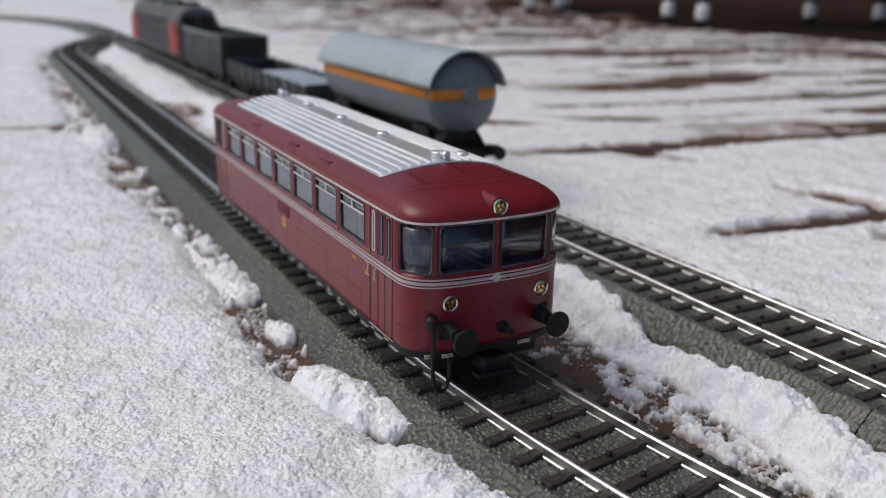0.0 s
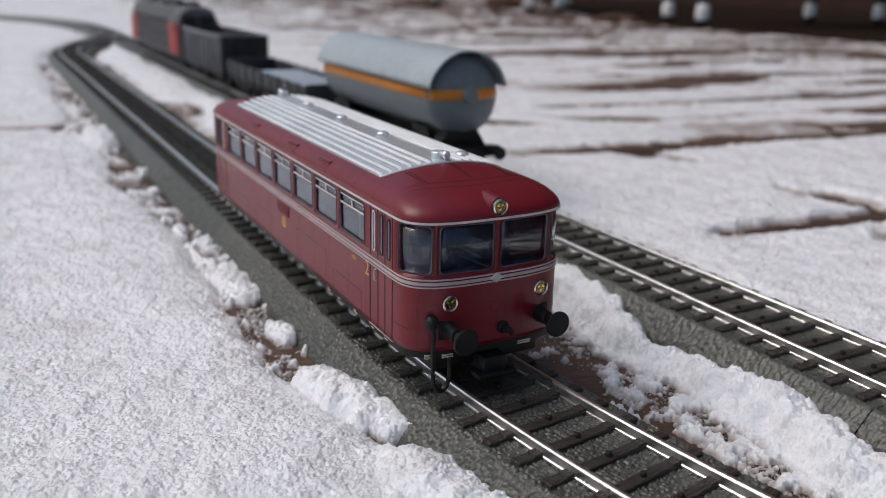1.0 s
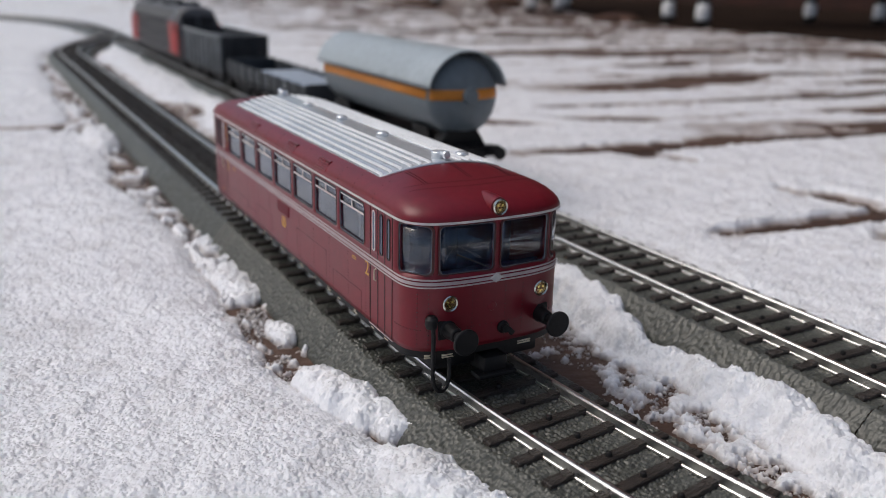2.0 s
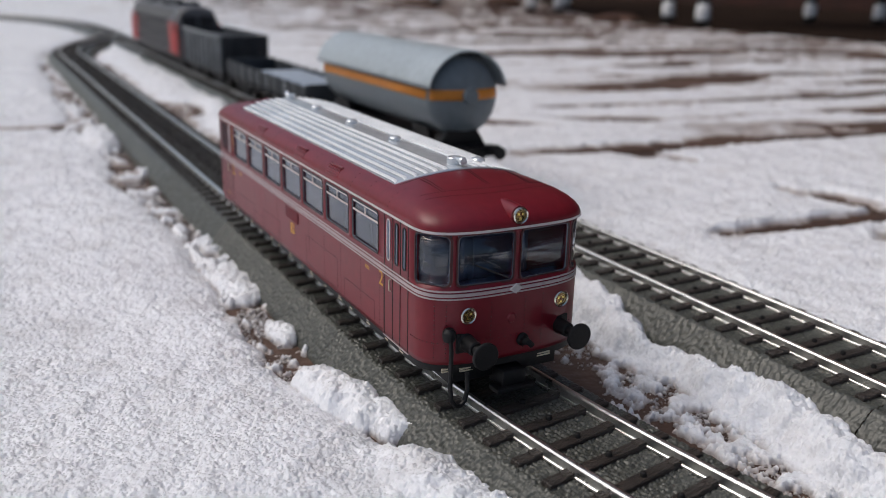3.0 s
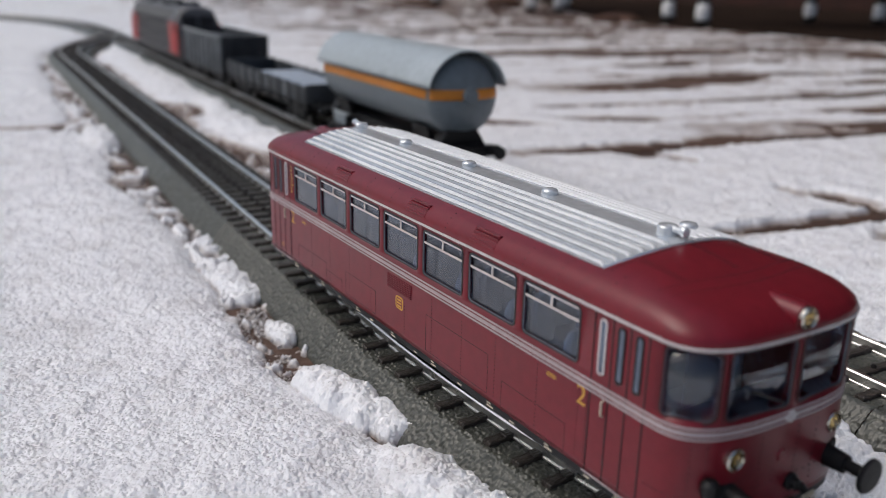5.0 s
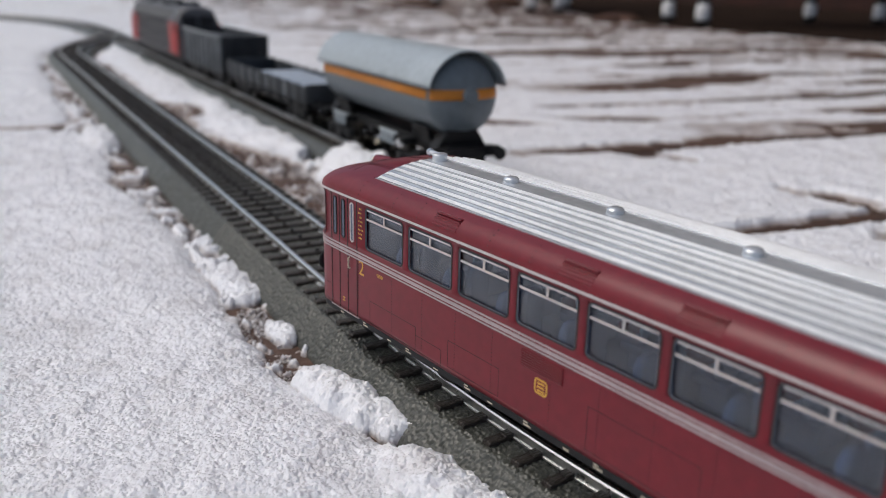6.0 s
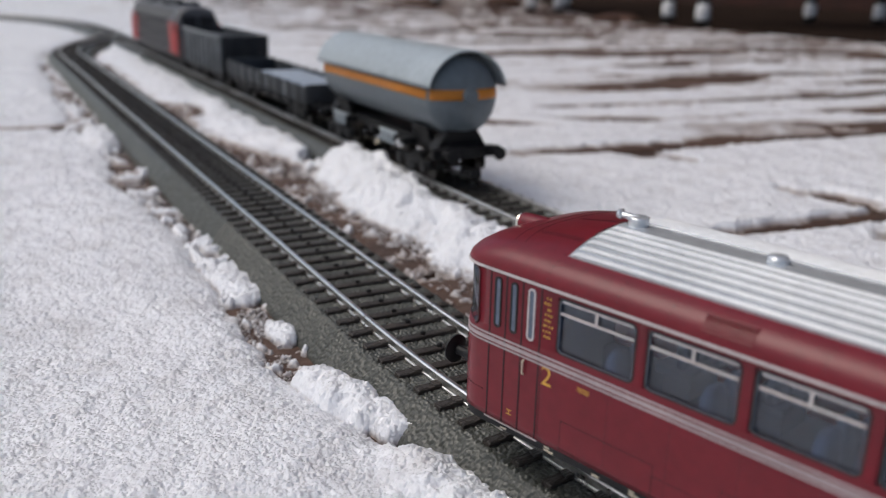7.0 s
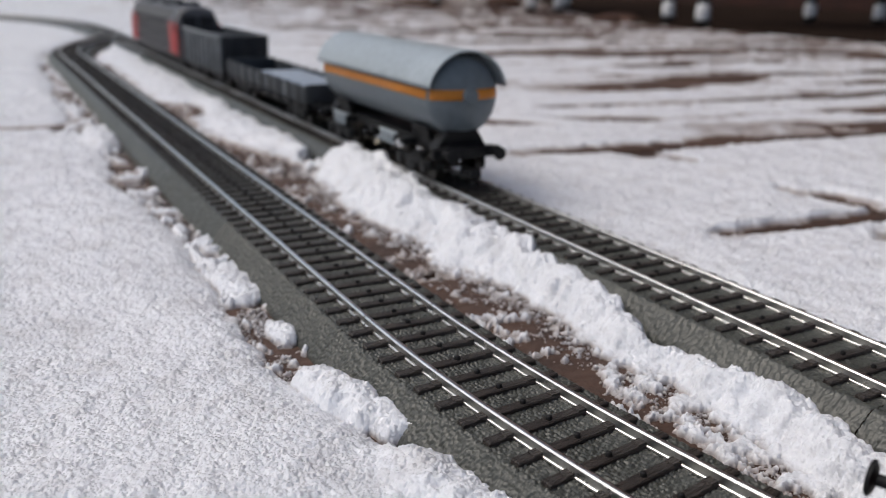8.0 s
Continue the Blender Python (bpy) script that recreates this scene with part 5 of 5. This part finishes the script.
    for sgn in (-1, 1):
        bm = bmesh.new()
        for k in range(22):
            box(bm, -80 + 7.3 * k, -79.2 + 7.3 * k, sgn * 17.05 - 0.3, sgn * 17.05 + 0.3, 13, 38, 0.1, 1)
        part("body_ribs", bm, DARKGREY, t)
        bm = bmesh.new()
        tube(bm, [(H - 23, sgn * 16.9, 36), (H - 18, sgn * 15.8, 42), (H - 12, sgn * 13.2, 46.5)], 0.9)
        part("cab_pillar", bm, SHIELDM, t, "pale cab corner trim")
    bogie(t, 68, half=14)
    bogie(t, -68, half=14)
    wagon_ends(t, -H - 6, H + 6)


tank_wagon()
low_wagon()
high_wagon()
diesel_loco()

# ---- the far side of the terrace: sheltered floor, furniture legs, debris ----


def terrace():
    # floor sheet: wet paving with the shade over it painted into its colour
    bm = bmesh.new()
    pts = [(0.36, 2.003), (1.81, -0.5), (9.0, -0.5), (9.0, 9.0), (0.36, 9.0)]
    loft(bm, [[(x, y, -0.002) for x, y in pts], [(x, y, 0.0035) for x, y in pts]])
    tagged(part("terrace_floor", bm, WET_SHADED, scale=1.0), "bare wet terrace floor without snow, painted dark as in shade", "floor", kind="structure")
    bm = bmesh.new()
    box(bm, -6.0, 7.0, 0, 0.2, 0.0, 5.2, 0.004)
    w = part("wall_east", bm, WALLM, scale=1.0)
    w.matrix_basis = Matrix.Translation((1.74, 2.8, 0)) @ pose(0, 0, 0, 0, 0, -60)
    tagged(w, "dark red brick house wall behind the terrace", "wall", kind="structure")


def garden_chair(legs, label):
    """A chair whose four tube legs end in pale caps."""
    c = thing("garden_chair", label, "chair", Matrix(), group="chairs on the terrace")
    xs, ys = sum(a for a, _ in legs) / len(legs), sum(b for _, b in legs) / len(legs)
    c.location = (xs, ys, 0.0035)
    for x, y in legs:
        bm = bmesh.new()
        cyl(bm, (x - xs, y - ys, 0.004), (x - xs, y - ys, 0.42), 0.0115, n=14)
        leg = part("leg", bm, BLACK, c, scale=1.0)
        bm = bmesh.new()
        lathe(bm, [(0.0, 0.010), (0.006, 0.0145), (0.014, 0.0145), (0.028, 0.0145), (0.036, 0.011)], (x - xs, y - ys, 0.009), (x - xs, y - ys, 1), 16)
        part("foot_cap", bm, WHITEPL, leg, "white plastic foot cap", scale=1.0)
        bm = bmesh.new()
        lathe(bm, [(0, 0.015), (0.011, 0.016)], (x - xs, y - ys, 0.0), (x - xs, y - ys, 1), 14)
        part("foot", bm, BLACK, leg, scale=1.0)
    bm = bmesh.new()
    x0, x1 = min(a for a, _ in legs) - xs, max(a for a, _ in legs) - xs
    y0, y1 = min(b for _, b in legs) - ys, max(b for _, b in legs) - ys
    box(bm, x0 - 0.03, x1 + 0.03, y0 - 0.03, y1 + 0.03, 0.41, 0.44, 0.01)
    part("seat", bm, BLACK, c, scale=1.0)


def debris(x, y, a, b, z, label):
    bm = bmesh.new()
    bmesh.ops.create_icosphere(bm, subdivisions=3, radius=1)
    for v in bm.verts:
        k = 1 + 0.35 * noise.noise(v.co * 1.7 + Vector((x * 9, y * 7, 0)))
        v.co = Vector((v.co.x * a * k, v.co.y * b * k, v.co.z * z * k))
    o = part("leaf_clump", bm, BROWNBIT, scale=1.0)
    o.matrix_basis = Matrix.Translation((x, y, z * 0.5))
    tagged(o, label, "leaves", group="leaf clumps in the snow")


terrace()
garden_chair([(0.487, 1.98), (0.512, 1.80), (0.86, 2.13), (1.02, 2.12)], "black tubular garden chair with white foot caps on the terrace")
garden_chair([(0.222, 2.42), (0.300, 2.44), (0.36, 2.75), (-0.04, 2.9)], "dark tubular garden chair standing in the snow beyond")
debris(-0.10, 2.72, 0.065, 0.04, 0.012, "brown heap of wet dead leaves on snow")
debris(0.19, 3.05, 0.06, 0.05, 0.02, "brown heap of wet dead leaves on snow")
debris(0.375, 1.98, 0.05, 0.05, 0.012, "brown heap of wet dead leaves on snow")

build_pavers()

# ---- movement: the rail bus waits, starts and runs past ----
BUS_START = -0.03282
BUS_RUN = [(0.0, 0.0), (1.7, 0.0), (2.1, 0.0), (2.3, 0.0002), (2.5, 0.0012), (2.8, 0.0037), (3.0, 0.0066), (3.5, 0.0170), (4.0, 0.0310), (4.5, 0.0455), (4.7, 0.0518), (5.2, 0.0705), (5.8, 0.0948), (6.0, 0.1035), (6.5, 0.1295), (7.0, 0.1585), (7.2, 0.1706), (7.4, 0.1836), (7.6, 0.1977), (7.8, 0.2117), (8.0, 0.2258)]


def run_at(t):
    """Distance run, by smooth interpolation of the timed marks."""
    ts, ds = [a for a, _ in BUS_RUN], [b for _, b in BUS_RUN]
    slope = []
    for i in range(len(ts)):
        a, b = max(i - 1, 0), min(i + 1, len(ts) - 1)
        slope.append((ds[b] - ds[a]) / (ts[b] - ts[a]))
    slope[0] = slope[1] = 0.0
    for i in range(len(ts) - 1):
        if ts[i] <= t <= ts[i + 1]:
            h = ts[i + 1] - ts[i]
            u = (t - ts[i]) / h
            return (ds[i] * (2 * u**3 - 3 * u**2 + 1) + h * slope[i] * (u**3 - 2 * u**2 + u) + ds[i + 1] * (3 * u**2 - 2 * u**3) + h * slope[i + 1] * (u**3 - u**2))
    return ds[-1]


def motions():
    times = [0.0, 1.0, 2.0] + [2.1 + 0.1 * k for k in range(60)]
    walk(BUS, [(t, frame_on(near_line, BUS_START + run_at(t))) for t in times])
    for w in BUS_WHEELS:
        at = w.location.copy()
        walk(w, [(t, Matrix.Translation(at) @ pose(0, 0, 0, 0, math.degrees(run_at(t) / 0.005), 0)) for t in times])


motions()
